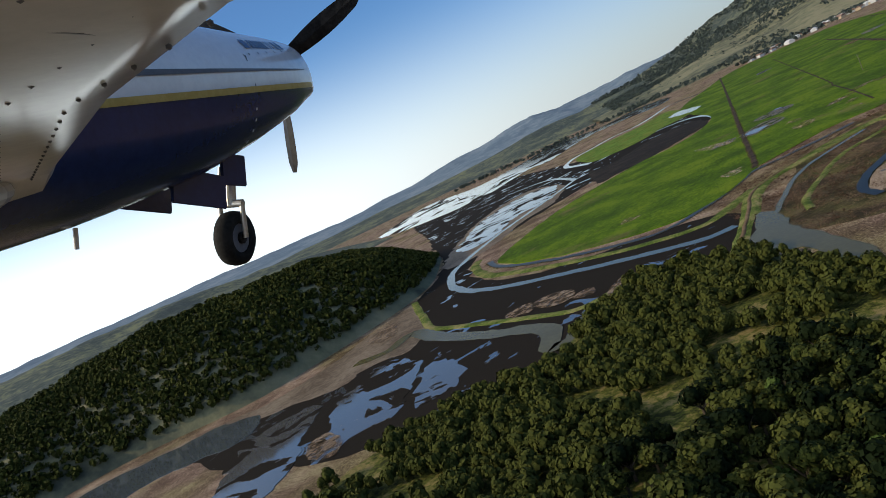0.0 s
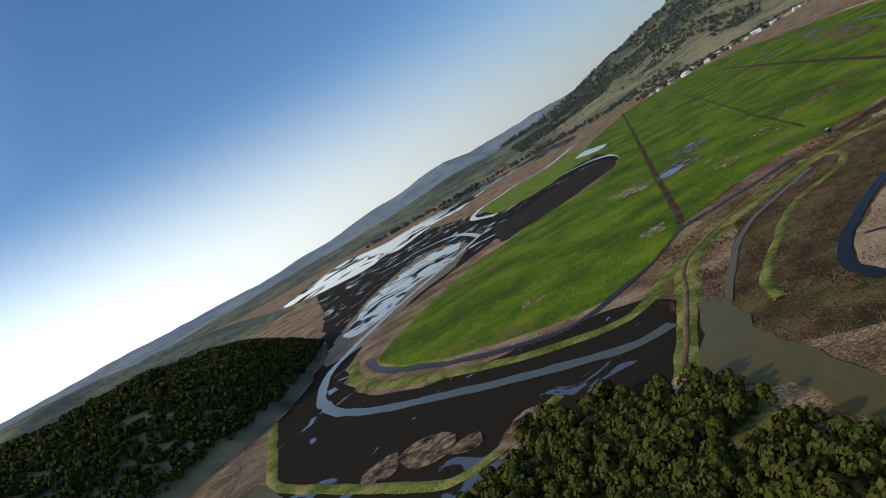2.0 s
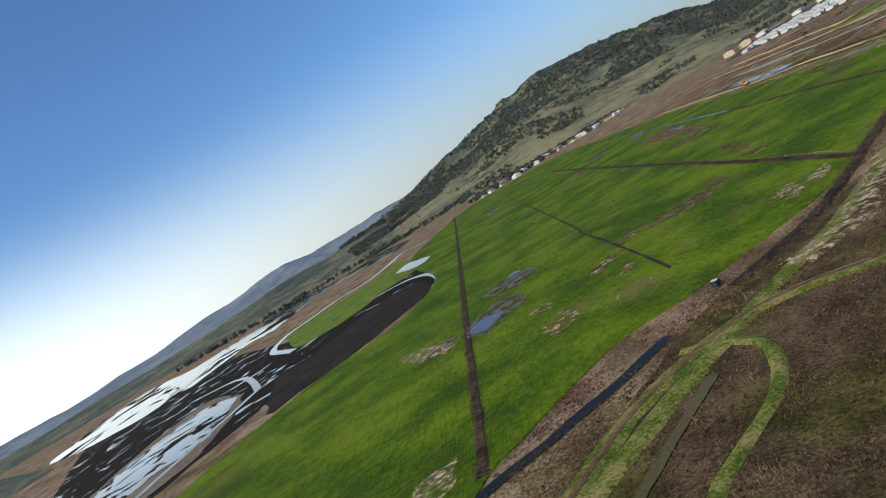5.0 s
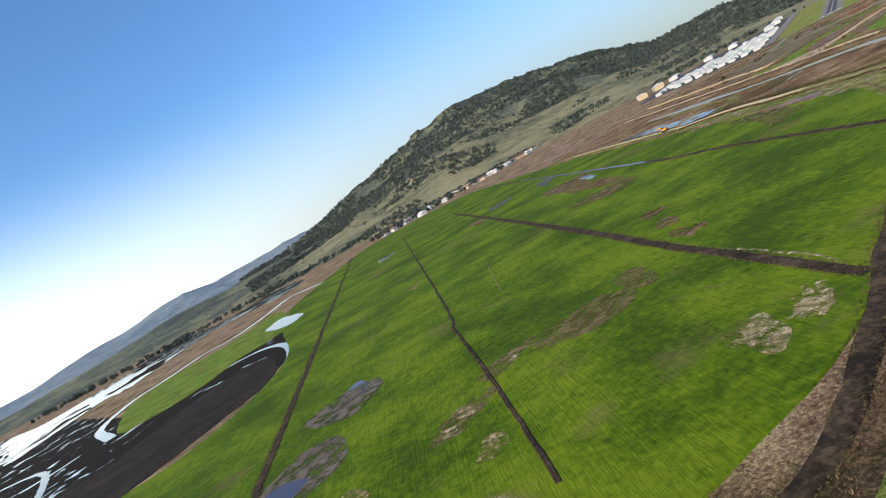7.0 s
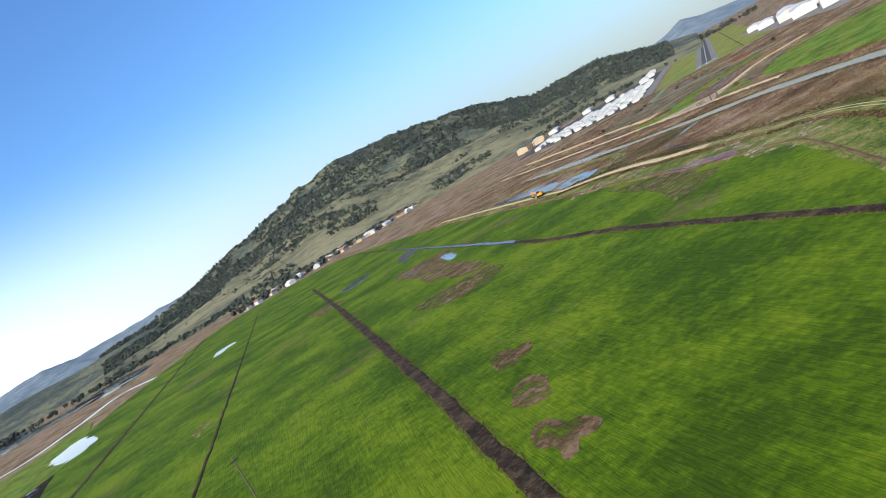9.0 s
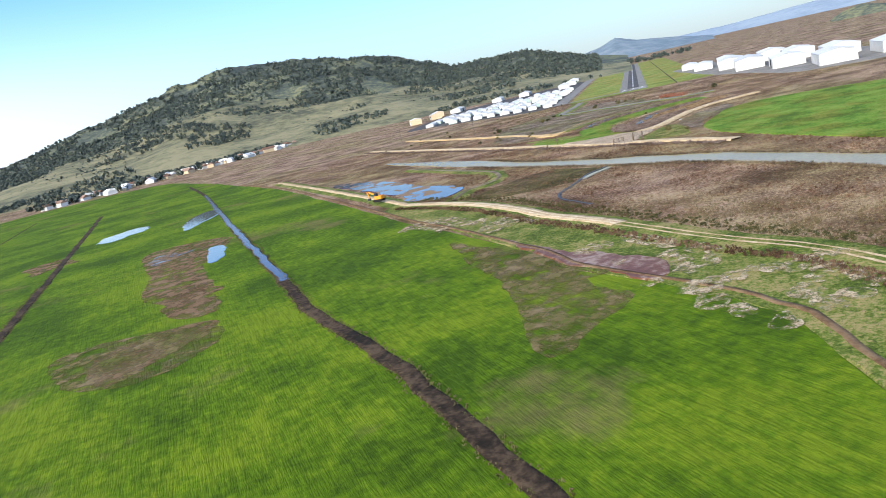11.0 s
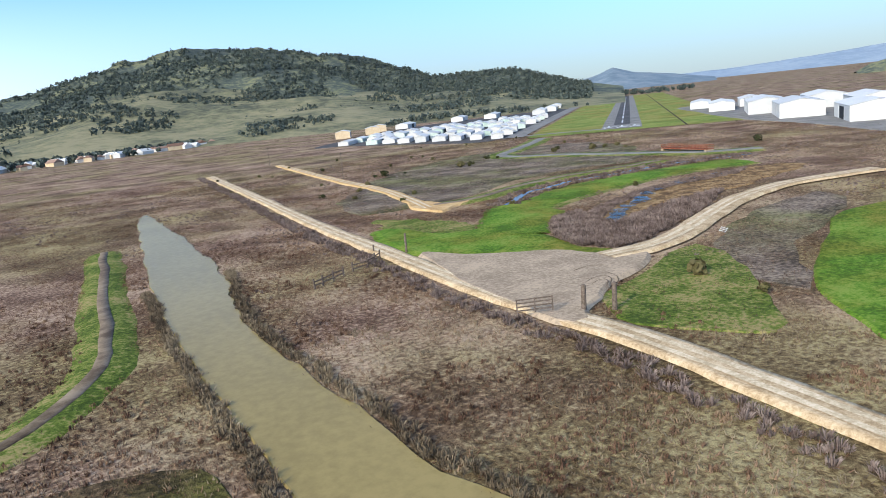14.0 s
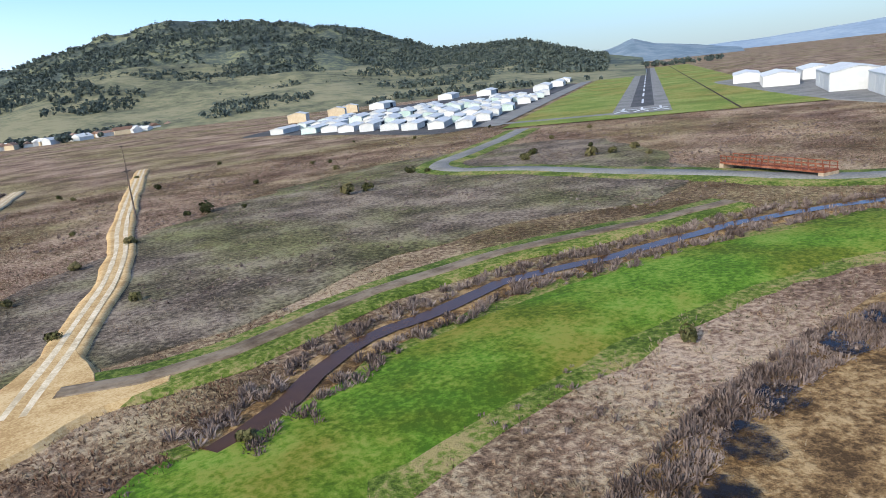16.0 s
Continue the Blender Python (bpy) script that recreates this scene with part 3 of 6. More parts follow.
L_DARKREED = [(577.9, 602.6), (592.2, 607.1), (605.9, 606.9), (614.1, 602.6), (613.6, 591.6), (614.2, 581.5), (614.2, 578.6), (604.3, 576.6), (599, 574.7), (598.8, 580.6), (593.1, 575.9), (576.1, 590.1)]
L_BRUSHA = [(697.5, 639), (705.5, 644.7), (714.4, 645.2), (706.6, 635.7), (706, 630.1), (716.9, 631.2), (731.6, 632.2), (746.1, 630.3), (721.7, 621.1), (704, 616), (694.9, 615.6), (689.8, 617.7), (688.4, 623.3), (690.8, 630.6)]
L_BUSHES = [(747.5, 654.3), (800.9, 765.2), (776, 753.1), (747.1, 770), (823.5, 747.5), (832.2, 734.5), (847.4, 746.9), (844.7, 731.2), (849.8, 673.4), (716.4, 666.9), (780.2, 752.5), (751.3, 769.2), (802.9, 760.6), (832, 753.5), (681.6, 599.1), (678.1, 587.9)]
L_POLE_FIELD = [(363.6, 505.2)]
L_FENCE = [(648.6, 642.6), (653.1, 644.5), (658, 646.5), (661.2, 646.8), (666, 650.2)]
L_DIGGER = [(571.4, 648.9)]
L_PUMP = [(297.3, 346.4)]
L_PALLET = [(706, 608.5)]

# ---- ground ----
bm = bmesh.new()
rings = [0, 60, 150, 320, 640, 1200, 2200, 4860]
center = bm.verts.new((420, 480, 0))
prev = None
for r in rings[1:]:
    ring = [bm.verts.new((420 + r * math.cos(a * math.tau / 64), 480 + r * math.sin(a * math.tau / 64), 0)) for a in range(64)]
    for a in range(64):
        if prev is None:
            bm.faces.new((center, ring[a], ring[(a + 1) % 64]))
        else:
            bm.faces.new((prev[a], ring[a], ring[(a + 1) % 64], prev[(a + 1) % 64]))
    prev = ring
tagged(mesh_ob("ground", bm, M_MARSH), "brown tidal marsh and dry scrub ground", "ground", kind="structure")

FIELD = [(109, 386), (121, 355), (130, 343), (144, 325), (158, 314), (174, 302), (190, 296), (206, 303), (221, 317), (233, 333), (257, 346), (274, 353), (290, 352), (302, 353), (322, 355), (350, 361), (373, 373), (388, 379), (417, 394), (438, 407), (463, 426), (507, 467), (514, 478), (518, 490), (522, 515), (528, 530), (534, 550), (541, 574), (548, 602), (559, 638), (580, 710), (606, 800), (630, 920), (655, 1060), (668, 1250), (560, 1290), (500, 1250), (420, 1096), (365, 987), (329, 870), (308, 680), (294, 622), (270, 578), (247, 556), (219, 549), (194, 530), (150, 485), (122, 430), (112, 404)]
patch("field", FIELD, 0.3, M_FIELD, "bright green young cereal field with drilled rows", jitter=0.8, step=5)
patch("field_spit", L_FIELD_SPIT, 0.32, M_BRIGHT, "curved spit of bright green grass in the marsh", jitter=1.2)
patch("field_round", [(676, 578), (687, 586), (712, 594), (727, 598), (750, 585), (760, 528), (720, 464), (616, 448), (628, 499), (646, 535), (661, 562)], 0.3, M_BRIGHT, "rounded bright green field by the river road", jitter=0.6)

# dark tidal marsh on the bay side
patch("dark_marsh", [(60, 190), (130, 190), (190, 225), (206, 250), (190, 285), (140, 305), (105, 345), (92, 390), (92, 440), (110, 480), (150, 530), (200, 580), (250, 590), (300, 640), (320, 720), (318, 790), (230, 760), (180, 900), (120, 1100), (40, 1250), (-60, 1150), (20, 720), (50, 560), (65, 480), (62, 380), (30, 300), (-20, 260)], 0.08, M_TIDEMARSH, "dark brown tidal marsh cut by creeks", jitter=3, step=8)
patch("reed_bed", [(205, 215), (235, 296), (262, 326), (300, 343), (360, 356), (420, 390), (470, 424), (474, 380), (380, 280), (300, 190)], 0.06, M_REED, "dark brown reed bed between old levees", 2, 6)
patch("dark_basin", L_DARK_BASIN, 0.16, M_DARK, "dark peaty basin beside the field", jitter=2)
patch("mud_bank", L_RIVER_MUD, 0.14, M_MUD, "olive tan mud bank below the wooded hill", jitter=3)
patch("mud_flat", L_W3MUD, 0.15, M_MUD, "tan mud flat round a shallow pond", jitter=3)

# ---- water ----
def water(name, pts, z, material, label, jitter=1.6, step=3.0):
    return patch(name, pts, z, material, label, jitter, step, 0.2, "structure", "water", 0.1)


def channel(name, pts, width, z, material, label, jitter=0.8):
    return ribbon(name, pts, width, z, material, label, [(-0.5, 0.0), (0.5, 0.0)], jitter, 3.0, "structure", "water")


water("water_bay", L_W2, 0.18, M_STREAK, "long shining tidal water beyond the marsh", 6, 8)
water("water_pond", L_W3, 0.2, M_POOLS, "shallow pale pond in the mud flat", 5, 4)
water("water_lagoon", L_W4, 0.2, M_WATER, "calm lagoon reflecting the wooded hill", 3)
water("water_pools", L_W4B, 0.2, M_POOLS, "shining tidal pool in the marsh", 4)
water("water_pools", L_POOL1, 0.2, M_POOLS, "shining tidal pool in the marsh", 4)
water("water_pools", L_POOL2, 0.2, M_POOLS, "shining tidal pool in the marsh", 4)
water("water_pools", L_POOL_W, 0.45, M_WATER, "small flooded hollow in the grass", 4)
channel("slough", L_W1, 4.8, 0.22, M_SLOUGH, "grey tidal slough winding round the field")
channel("slough", L_W1B, 3.4, 0.24, M_DARKW, "narrow dark ditch along the field edge")
channel("slough", L_WLOOP, 7, 0.24, M_WATER, "pale looping tidal channel round the grass spit")
channel("slough", L_WLOOP2, 5, 0.24, M_WATER, "pale looping tidal channel round the dark basin")
channel("slough", L_CHAN, 7, 0.24, M_GREENW, "grey green tidal creek below the woods")
water("water_green", L_W5, 0.22, M_GREENW, "olive green still pond beside the levee", 1.5)
channel("slough", L_W6, 3.0, 0.24, M_DARKW, "black oxbow slough in the pale reeds")
channel("slough", L_W6B, 1.6, 0.24, M_DARKW, "black side slough in the pale reeds")
channel("slough", L_W7, 2.0, 0.24, M_GREENW, "narrow olive ditch between old levees")
water("water_river", [(665, 778), (655, 752), (632, 667), (625, 634), (622, 614), (619, 599), (617, 587), (615, 578), (615, 572), (615, 563), (614, 554), (612, 546), (611, 538), (595, 491), (572, 455), (540, 410), (480, 360), (490, 352), (552, 402), (585, 450), (607, 494), (623, 540), (625, 554), (626, 564), (628, 576), (627, 587), (629, 598), (631, 618), (634, 636), (645, 669), (654, 712)], 0.2, M_RIVER, "silty olive brown river between reed banks", 0.9, 3)
channel("slough", L_CREEK, 0.6, 0.3, M_DARKW, "thin dark creek winding through the reeds")
channel("slough", L_CREEK_B, 2.2, 0.26, M_RIVER, "muddy creek mouth opening into the river")
water("water_dark", L_P5, 0.26, M_PONDMUD, "dark blue violet pond beside the levee", 2.2, 2)
patch("mud_rust", L_RUST, 0.40, M_RUST, "rust red drying mud pan with pale crust", 1.6, 2)

# ---- ditches in the field ----
def ditch(pts, w, label):
    ribbon("ditch", pts, w, 0.42, M_DITCH, label, [(-0.7, -0.2), (-0.5, 0.05), (-0.2, -0.02), (0.2, -0.02), (0.5, 0.05), (0.7, -0.2)], 0.5)


D1 = [(490, 1250), (409, 960), (317, 633), (266, 452), (241, 362), (233, 334)]
ditch(D1, 2.0, "straight dark drainage ditch across the field")
ditch(L_D2, 0.8, "broken brown drainage ditch across the field")
ditch(L_D3, 2.3, "straight dark drainage ditch with a weedy bank")
T4 = [(452, 422), (466, 464), (481, 514), (489, 552), (506, 606), (535, 700), (602, 911), (640, 1050)]
ditch(T4, 2.1, "dark wet drainage ditch beside a bare track")
channel("slough", [(500, 585), (506, 606), (535, 700), (602, 911)], 2.2, 0.46, M_BLUEW, "thin water lying in the drainage ditch")

# ---- levees and tracks ----
LIFT = []


def levee(pts, w, label, top=None, top_label=""):
    LIFT.append(w)
    ribbon("levee", pts, w, 0.013 * len(LIFT), M_LEVEE, label, LEVEE)
    if top:
        ribbon("track", pts, w * 0.45, 0.5, top, top_label, [(-0.55, -0.12), (-0.5, 0), (0.5, 0), (0.55, -0.12)])


levee(L_LEVEE_PATH, 2.4, "low grassy levee across the dark marsh")
levee(L_BANKW1, 3.0, "yellow green bank between slough and field ditch")
levee(L_CROSS_LEVEE, 2.8, "grassy levee between pond and slough", M_EARTH, "worn earth track on the levee")
levee([(x + 0.6, y - 0.9) for x, y in L_L1], 2.6, "grassy levee with worn sides")
levee(L_L2, 1.4, "old curved grassy levee in the reeds")
ribbon("track", L_JUNCTION_DIRT, 4, 0.5, M_OCHRE, "bare sandy track end by the woods")
ribbon("ditch", L_DITCHR, 3, 0.42, M_DITCH, "deep shaded ditch between field and levee")
S1 = [(628, 847), (598, 734), (580, 669), (568, 627), (569, 608), (567, 589), (562, 569), (556, 552), (553, 538), (551, 529), (550, 526), (543, 502), (537, 476), (520, 450), (490, 425)]
ribbon("levee", S1, 5, 0.0, M_LEVEE, "low levee with rough weedy sides", LEVEE, 0.5)
ribbon("track", S1[3:11], 3.8, 0.46, M_SAND, "pale gravel road on the levee", jitter=0.3)
ribbon("track", S1[:4], 2.8, 0.46, M_SAND, "pale rutted road on the levee", jitter=0.3)
levee(L_LOOP, 3.6, "grassy loop levee round the dark pond", M_MUD, "worn wheel track on the grassy levee")
ribbon("track", L_S2, 4.0, 0.5, M_SAND, "pale gravel road along the river", ROAD)
patch("gravel_yard", L_APRON, 0.62, M_GRAVEL, "grey gravel yard at a road fork", 0.5, 2)
ribbon("track", L_S3, 4.6, 0.69, M_SAND, "pale sandy farm road curving past the field", ROAD)
ribbon("track", L_S4, 4.2, 0.4, M_OCHRE, "ochre dirt road widening to a fork", ROAD)
patch("track_fork", L_FORK, 0.46, M_OCHRE, "ochre bare earth where two tracks fork", 0.6, 1.5)
ribbon("track", L_S4B, 2.4, 0.5, M_MUD, "faint rutted grass track beside a ditch", ROAD)
ribbon("grass_strip", L_S4B, 7, 0.4, M_LEVEE, "grass verge along the rutted track")
ribbon("ditch", L_DITCHN, 5.0, 0.16, M_RUSHES, "tawny reedy ditch banks")
channel("slough", L_DITCHN, 2.0, 0.3, M_DITCHW, "rust brown water in a reedy ditch")
ribbon("grass_strip", [(690, 640), (700, 650)] + L_GREENN, 9, 0.40, M_BRIGHT, "bright green grassed levee top", [(-0.9, -0.4), (-0.5, 0.0), (0, 0.1), (0.5, 0.0), (0.9, -0.4)])
ribbon("grass_strip", L_GREENN, 17, 0.12, M_LEVEE, "darker rough grass beside the grassed levee")
patch("grass_patch", L_G3, 0.38, M_BRIGHT, "bright green grass beside the gravel yard", 1.2, 2, skirt=2.5)

def beside(pts, gap):
    """The same line, shifted sideways."""
    line = smooth_line(pts, 8.0)
    t = np.gradient(line, axis=0)
    nrm = np.c_[t[:, 1], -t[:, 0]] / np.linalg.norm(t, axis=1)[:, None]
    return [tuple(v) for v in line + nrm * gap]


M_RUT = mat("worn_wheel_track", [(0.36, 0.29, 0.19), (0.48, 0.395, 0.275), (0.58, 0.49, 0.36)], scale=0.4, fine=3, bump=0.1, bump_dist=0.03)
for road, z in ((L_S2, 0.575), (L_S3, 0.765), (S1[3:11], 0.52), (L_S4, 0.475)):
    for gap in (-0.75, 0.75):
        ribbon("wheel_track", beside(road, gap), 0.7, z, M_RUT, "paler worn wheel track on the road", [(-0.5, -0.015), (0, 0.0), (0.5, -0.015)], 0.1, wobble=0.5)

for line in [[(669.8, 607.8), (672.1, 608.3), (673.6, 607.8), (673.1, 606.2), (670.6, 604.4)], [(669.4, 606.5), (671.4, 607.0), (672.3, 606.7), (671.7, 605.6), (669.8, 604.4)], [(673.7, 613.0), (675.8, 613.1), (677.4, 612.6), (678.4, 611.5)], [(669.6, 603.1), (672.1, 604.3), (674.3, 606.2), (675.1, 608.2)]]:
    ribbon("wheel_track", line, 0.16, 0.66, M_MUD, "thin turning rut scraped in the gravel yard", [(-0.5, -0.01), (0, 0.01), (0.5, -0.01)], 0.05, 0.6)
for gap in (-0.9, 0.9):
    ribbon("wheel_track", beside(S1[9:], gap), 0.55, 0.46, M_SAND, "pale wheel track worn in the levee grass", [(-0.5, -0.03), (0, 0.0), (0.5, -0.03)], 0.25, wobble=0.7)

# ---- bare spots in the field ----
rng = random.Random(4)
M_TRAMPLED = mat("trampled_crop", [(0.055, 0.10, 0.006), (0.17, 0.145, 0.06), (0.34, 0.27, 0.17)], scale=0.25, fine=1.6, bump=0.4, bump_dist=0.1, stretch=(1, 0.35, 1), turn=17)
M_WETMUD = mat("wet_field_mud", [(0.055, 0.085, 0.008), (0.070, 0.052, 0.036), (0.135, 0.108, 0.085)], scale=0.2, fine=1.2, rough=0.5, bump=0.3, bump_dist=0.1)
M_FIELD_THIN = mat("thin_crop", [(0.065, 0.082, 0.014), (0.105, 0.086, 0.036), (0.155, 0.118, 0.068)], scale=0.12, fine=0.9, bump=0.3, bump_dist=0.1)


def ragged(m, level=0.47, scale=0.45):
    """The same soil with a ragged cover: grass shows through its gaps."""
    nt = m.node_tree
    n, li = nt.nodes, nt.links
    tc = n.new("ShaderNodeTexCoord")
    t = n.new("ShaderNodeTexNoise")
    t.inputs["Scale"].default_value = scale / PLAN
    t.inputs["Detail"].default_value = 7
    t.inputs["Roughness"].default_value = 0.68
    li.new(tc.outputs["Object"], t.inputs["Vector"])
    r = n.new("ShaderNodeValToRGB")
    r.color_ramp.elements[0].position, r.color_ramp.elements[1].position = level - 0.06, level + 0.14
    li.new(t.outputs["Fac"], r.inputs[0])
    li.new(r.outputs[0], n["Principled BSDF"].inputs["Alpha"])
    return m


M_CRUST = ragged(mat("dry_crust", [(0.20, 0.16, 0.09), (0.34, 0.27, 0.18), (0.48, 0.40, 0.29)], scale=0.4, fine=2.6, bump=0.3, bump_dist=0.06), 0.50, 0.5)
M_BARE = ragged(mat("bare_field_soil", [(0.085, 0.052, 0.029), (0.125, 0.08, 0.046), (0.165, 0.115, 0.07)], scale=0.1, fine=1.0, bump=0.5, bump_dist=0.2), 0.42, 0.2)
ragged(M_TRAMPLED, 0.46, 0.4)
ragged(M_WETMUD, 0.40, 0.2)
ragged(M_FIELD_THIN, 0.45, 0.22)

SPOTS = []


def spot(x, y, r, material, label, stretch=1.8, ang=70):
    pts = []
    for k in range(9):
        a = k * math.tau / 9
        q = r * rng.uniform(0.35, 1.0)
        u, v = q * stretch * math.cos(a), q * math.sin(a)
        c, s = math.cos(radians(ang)), math.sin(radians(ang))
        pts.append((x + u * c - v * s, y + u * s + v * c))
    SPOTS.append(x)
    patch("bare_spot", pts, 0.334 + 0.0022 * len(SPOTS), material, label, r * 0.22, max(0.5, r * 0.18), 0.03, skirt=0.9)


for x, y, r in ((346, 430, 7), (340, 433, 6), (330, 437, 5), (311, 422, 6), (356, 426, 6)):
    spot(x, y, r, M_FIELD_THIN, "brown thin streak round a bare spot", 2.2, 20)

for x, y, r, m, lab in [(346, 430, 2.2, M_CRUST, "pale bare spot in the green field"), (330, 435, 1.2, M_CRUST, "pale bare spot in the green field"), (311, 422, 3.0, M_CRUST, "pale bare spot in the green field"), (305, 419, 1.8, M_CRUST, "pale bare spot in the green field"), (344, 374, 4, M_TRAMPLED, "pale trampled patch in the green field"), (355, 372, 4, M_TRAMPLED, "pale trampled patch in the green field"), (307, 400, 4, M_TRAMPLED, "pale trampled patch in the green field"), (372, 631, 6, M_TRAMPLED, "pale dry patch in the green field"), (282, 454, 8, M_WETMUD, "muddy wet hollow in the green field"), (303, 491, 8, M_BLUEW, "shallow puddle in the green field"), (254, 452, 7, M_WETMUD, "muddy wet hollow in the green field"), (403, 462, 4, M_BARE, "brown bare patch in the green field"), (414, 481, 4, M_BARE, "brown bare patch in the green field"), (393, 442, 4, M_BARE, "brown bare patch in the green field"), (503, 680, 8, M_WATER, "shallow pale puddle in the field"), (486, 610, 8, M_BARE, "brown bare patch in the green field"), (459, 567, 9, M_BARE, "brown bare patch in the green field"), (442, 914, 12, M_WATER, "long pale puddle in the field"), (176, 341, 5, M_TRAMPLED, "pale thin patch in the green field"), (226, 345, 5, M_CRUST, "pale bare spot by the ditch end"), (480, 760, 14, M_BARE, "brown bare patch in the green field"), (520, 800, 14, M_WATER, "long pale puddle in the field")]:
    spot(x, y, r, m, lab)


for line, m, lab in ((L_SMEAR, M_FIELD_THIN, "wide brown thin strip in the green field"), (L_BROWN_A, M_BARE, "brown wet patch round field puddles"), (L_BROWN_B, M_BARE, "brown bare patch in the green field"), (L_BROWN_C, M_BARE, "brown bare patch in the green field"), (L_BROWN_D, M_FIELD_THIN, "brown thin strip round a bare spot"), (L_BROWN_E, M_FIELD_THIN, "brown thin patch in the green field"), (L_BROWN_F, M_FIELD_THIN, "brown thin patch in the green field"), (L_CRUST_A, M_CRUST, "pale bare ground at the field edge")):
    SPOTS.append(0)
    patch("bare_spot", line, 0.334 + 0.0022 * len(SPOTS), m, lab, 1.2, 1.5, 0.03, skirt=0.9)
for line, w in ((L_ARC_A, 1.6), (L_ARC_B, 1.6), (L_ARC_C, 1.2), (L_ARC_D, 0.8)):
    ribbon("wheel_track", line, w, 0.40, M_CRUST, "pale turning track worn into the crop", [(-0.5, -0.03), (0, 0.0), (0.5, -0.03)], 0.2, wobble=0.6)

ribbon("track", L_SANDR, 6, 0.5, M_CRUST, "pale crusted strip along the levee", jitter=1.5, wobble=0.6)
M_MUDRAG = ragged(mat("drying_marsh_mud", [(0.095, 0.062, 0.038), (0.165, 0.118, 0.078), (0.235, 0.180, 0.128)], scale=0.06, fine=0.6, rough=0.6, bump=0.3, bump_dist=0.1), 0.44, 0.25)
for line in [[(127.4, 259.9), (131.9, 263.5), (140.0, 256.9), (138.2, 247.3), (131.2, 249.4)], [(150.7, 231.8), (157.9, 245.4), (163.3, 239.9), (156.3, 227.3)], [(116.4, 261.1), (124.2, 264.4), (125.5, 253.9), (119.7, 253.6)], [(45.7, 323.8), (52.4, 341.5), (60.8, 316.6), (56.5, 307.6)], [(53.2, 203.7), (56.8, 210.4), (64.7, 199.7), (65.8, 190.0), (58.2, 194.3)], [(139.2, 247.2), (145.5, 249.5), (145.7, 242.3)]]:
    SPOTS.append(0)
    patch("mud_patch", line, 0.30 + 0.0022 * len(SPOTS), M_MUDRAG, "drying brown mud in the dark marsh", 1.0, 1.2, 0.03, skirt=0.9)
HOLLOWS = [
    ([(262.9, 447.2), (266.9, 430.7), (275.6, 435.9), (286.2, 442.4), (289.9, 461.0), (282.8, 465.6), (272.2, 458.0)], M_WETMUD, "wide muddy hollow drying in the green field"),
    ([(265, 446), (268, 436), (274, 440), (279, 445), (272, 452)], M_BLUEW, "dark puddle in a muddy field hollow"),
    ([(287.1, 491.7), (294.3, 473.0), (305.3, 479.1), (310.6, 491.5), (304.1, 499.0), (296.7, 500.1)], M_WETMUD, "muddy hollow with a dark puddle in the crop"),
    ([(242.4, 472.2), (246.3, 450.7), (253.7, 440.5), (257.9, 444.4), (252.7, 463.4), (246.6, 471.9)], M_CRUST, "pale dry mud patch beside the ditch"),
    ([(274.2, 395.8), (273.0, 384.7), (279.2, 386.2), (283.3, 393.6), (282.7, 400.3)], M_TRAMPLED, "pale trampled patch in the green field"),
    ([(280.5, 418.2), (282.7, 411.8), (285.0, 414.5), (283.8, 421.7)], M_TRAMPLED, "pale trampled patch in the green field"),
    ([(342.2, 373.8), (342.2, 368.4), (346.3, 370.8), (350.0, 379.6)], M_CRUST, "pale worn ground at the field edge"),
    ([(532, 560), (527, 545), (527, 536), (524, 522), (522, 513), (521, 508), (513, 518), (516, 529), (522, 543)], M_FIELD_THIN, "brown bare strip along the field edge"),
    ([(539.6, 515.9), (537.2, 510.1), (536.1, 504.7), (541.0, 510.8)], M_CRUST, "pale crusted ground by the mud pan"),
    ([(530.4, 743.2), (542.7, 756.2), (559.0, 774.8), (562.3, 796.7), (546.1, 781.4)], M_WATER, "long pale puddle between crop rows"),
    ([(503.4, 640.5), (509.3, 649.3), (516.0, 665.9), (514.2, 670.8), (507.2, 654.5)], M_WATER, "bright shallow puddle between crop rows"),
]
for line, m, lab in HOLLOWS:
    SPOTS.append(0)
    patch("bare_spot", line, 0.334 + 0.0022 * len(SPOTS), m, lab, 1.0, 1.2, 0.03, skirt=0.9)
ribbon("wheel_track", [(289.1, 378.3), (293.4, 383.1), (298.2, 385.0), (300.3, 381.0), (300.2, 375.7)], 0.9, 0.41, M_CRUST, "pale turning track worn into the crop", [(-0.5, -0.03), (0, 0.0), (0.5, -0.03)], 0.2, wobble=0.6)

# ---- airfield ----
AX = Vector((905, 644, 0)).normalized()  # along the runway
AY = Vector((-AX.y, AX.x, 0))
R0 = Vector((937, 796, 0))


def along(a, b, z=0.0):
    v = R0 + AX * a + AY * b
    return (v.x, v.y, z)


def strip(name, a0, a1, b0, b1, z, material, label, category="ground", kind="structure"):
    bm = bmesh.new()
    na, nb = max(1, int((a1 - a0) / 12)), 2
    rows = [[bm.verts.new(along(a0 + (a1 - a0) * i / na, b0 + (b1 - b0) * j / nb, z)) for j in range(nb + 1)] for i in range(na + 1)]
    for i in range(na):
        for j in range(nb):
            bm.faces.new((rows[i][j], rows[i + 1][j], rows[i + 1][j + 1], rows[i][j + 1]))
    bmesh.ops.recalc_face_normals(bm, faces=bm.faces)
    if sum(f.normal.z for f in bm.faces) < 0:
        bmesh.ops.reverse_faces(bm, faces=bm.faces)
    return tagged(mesh_ob(name, bm, material), label, category, kind=kind)


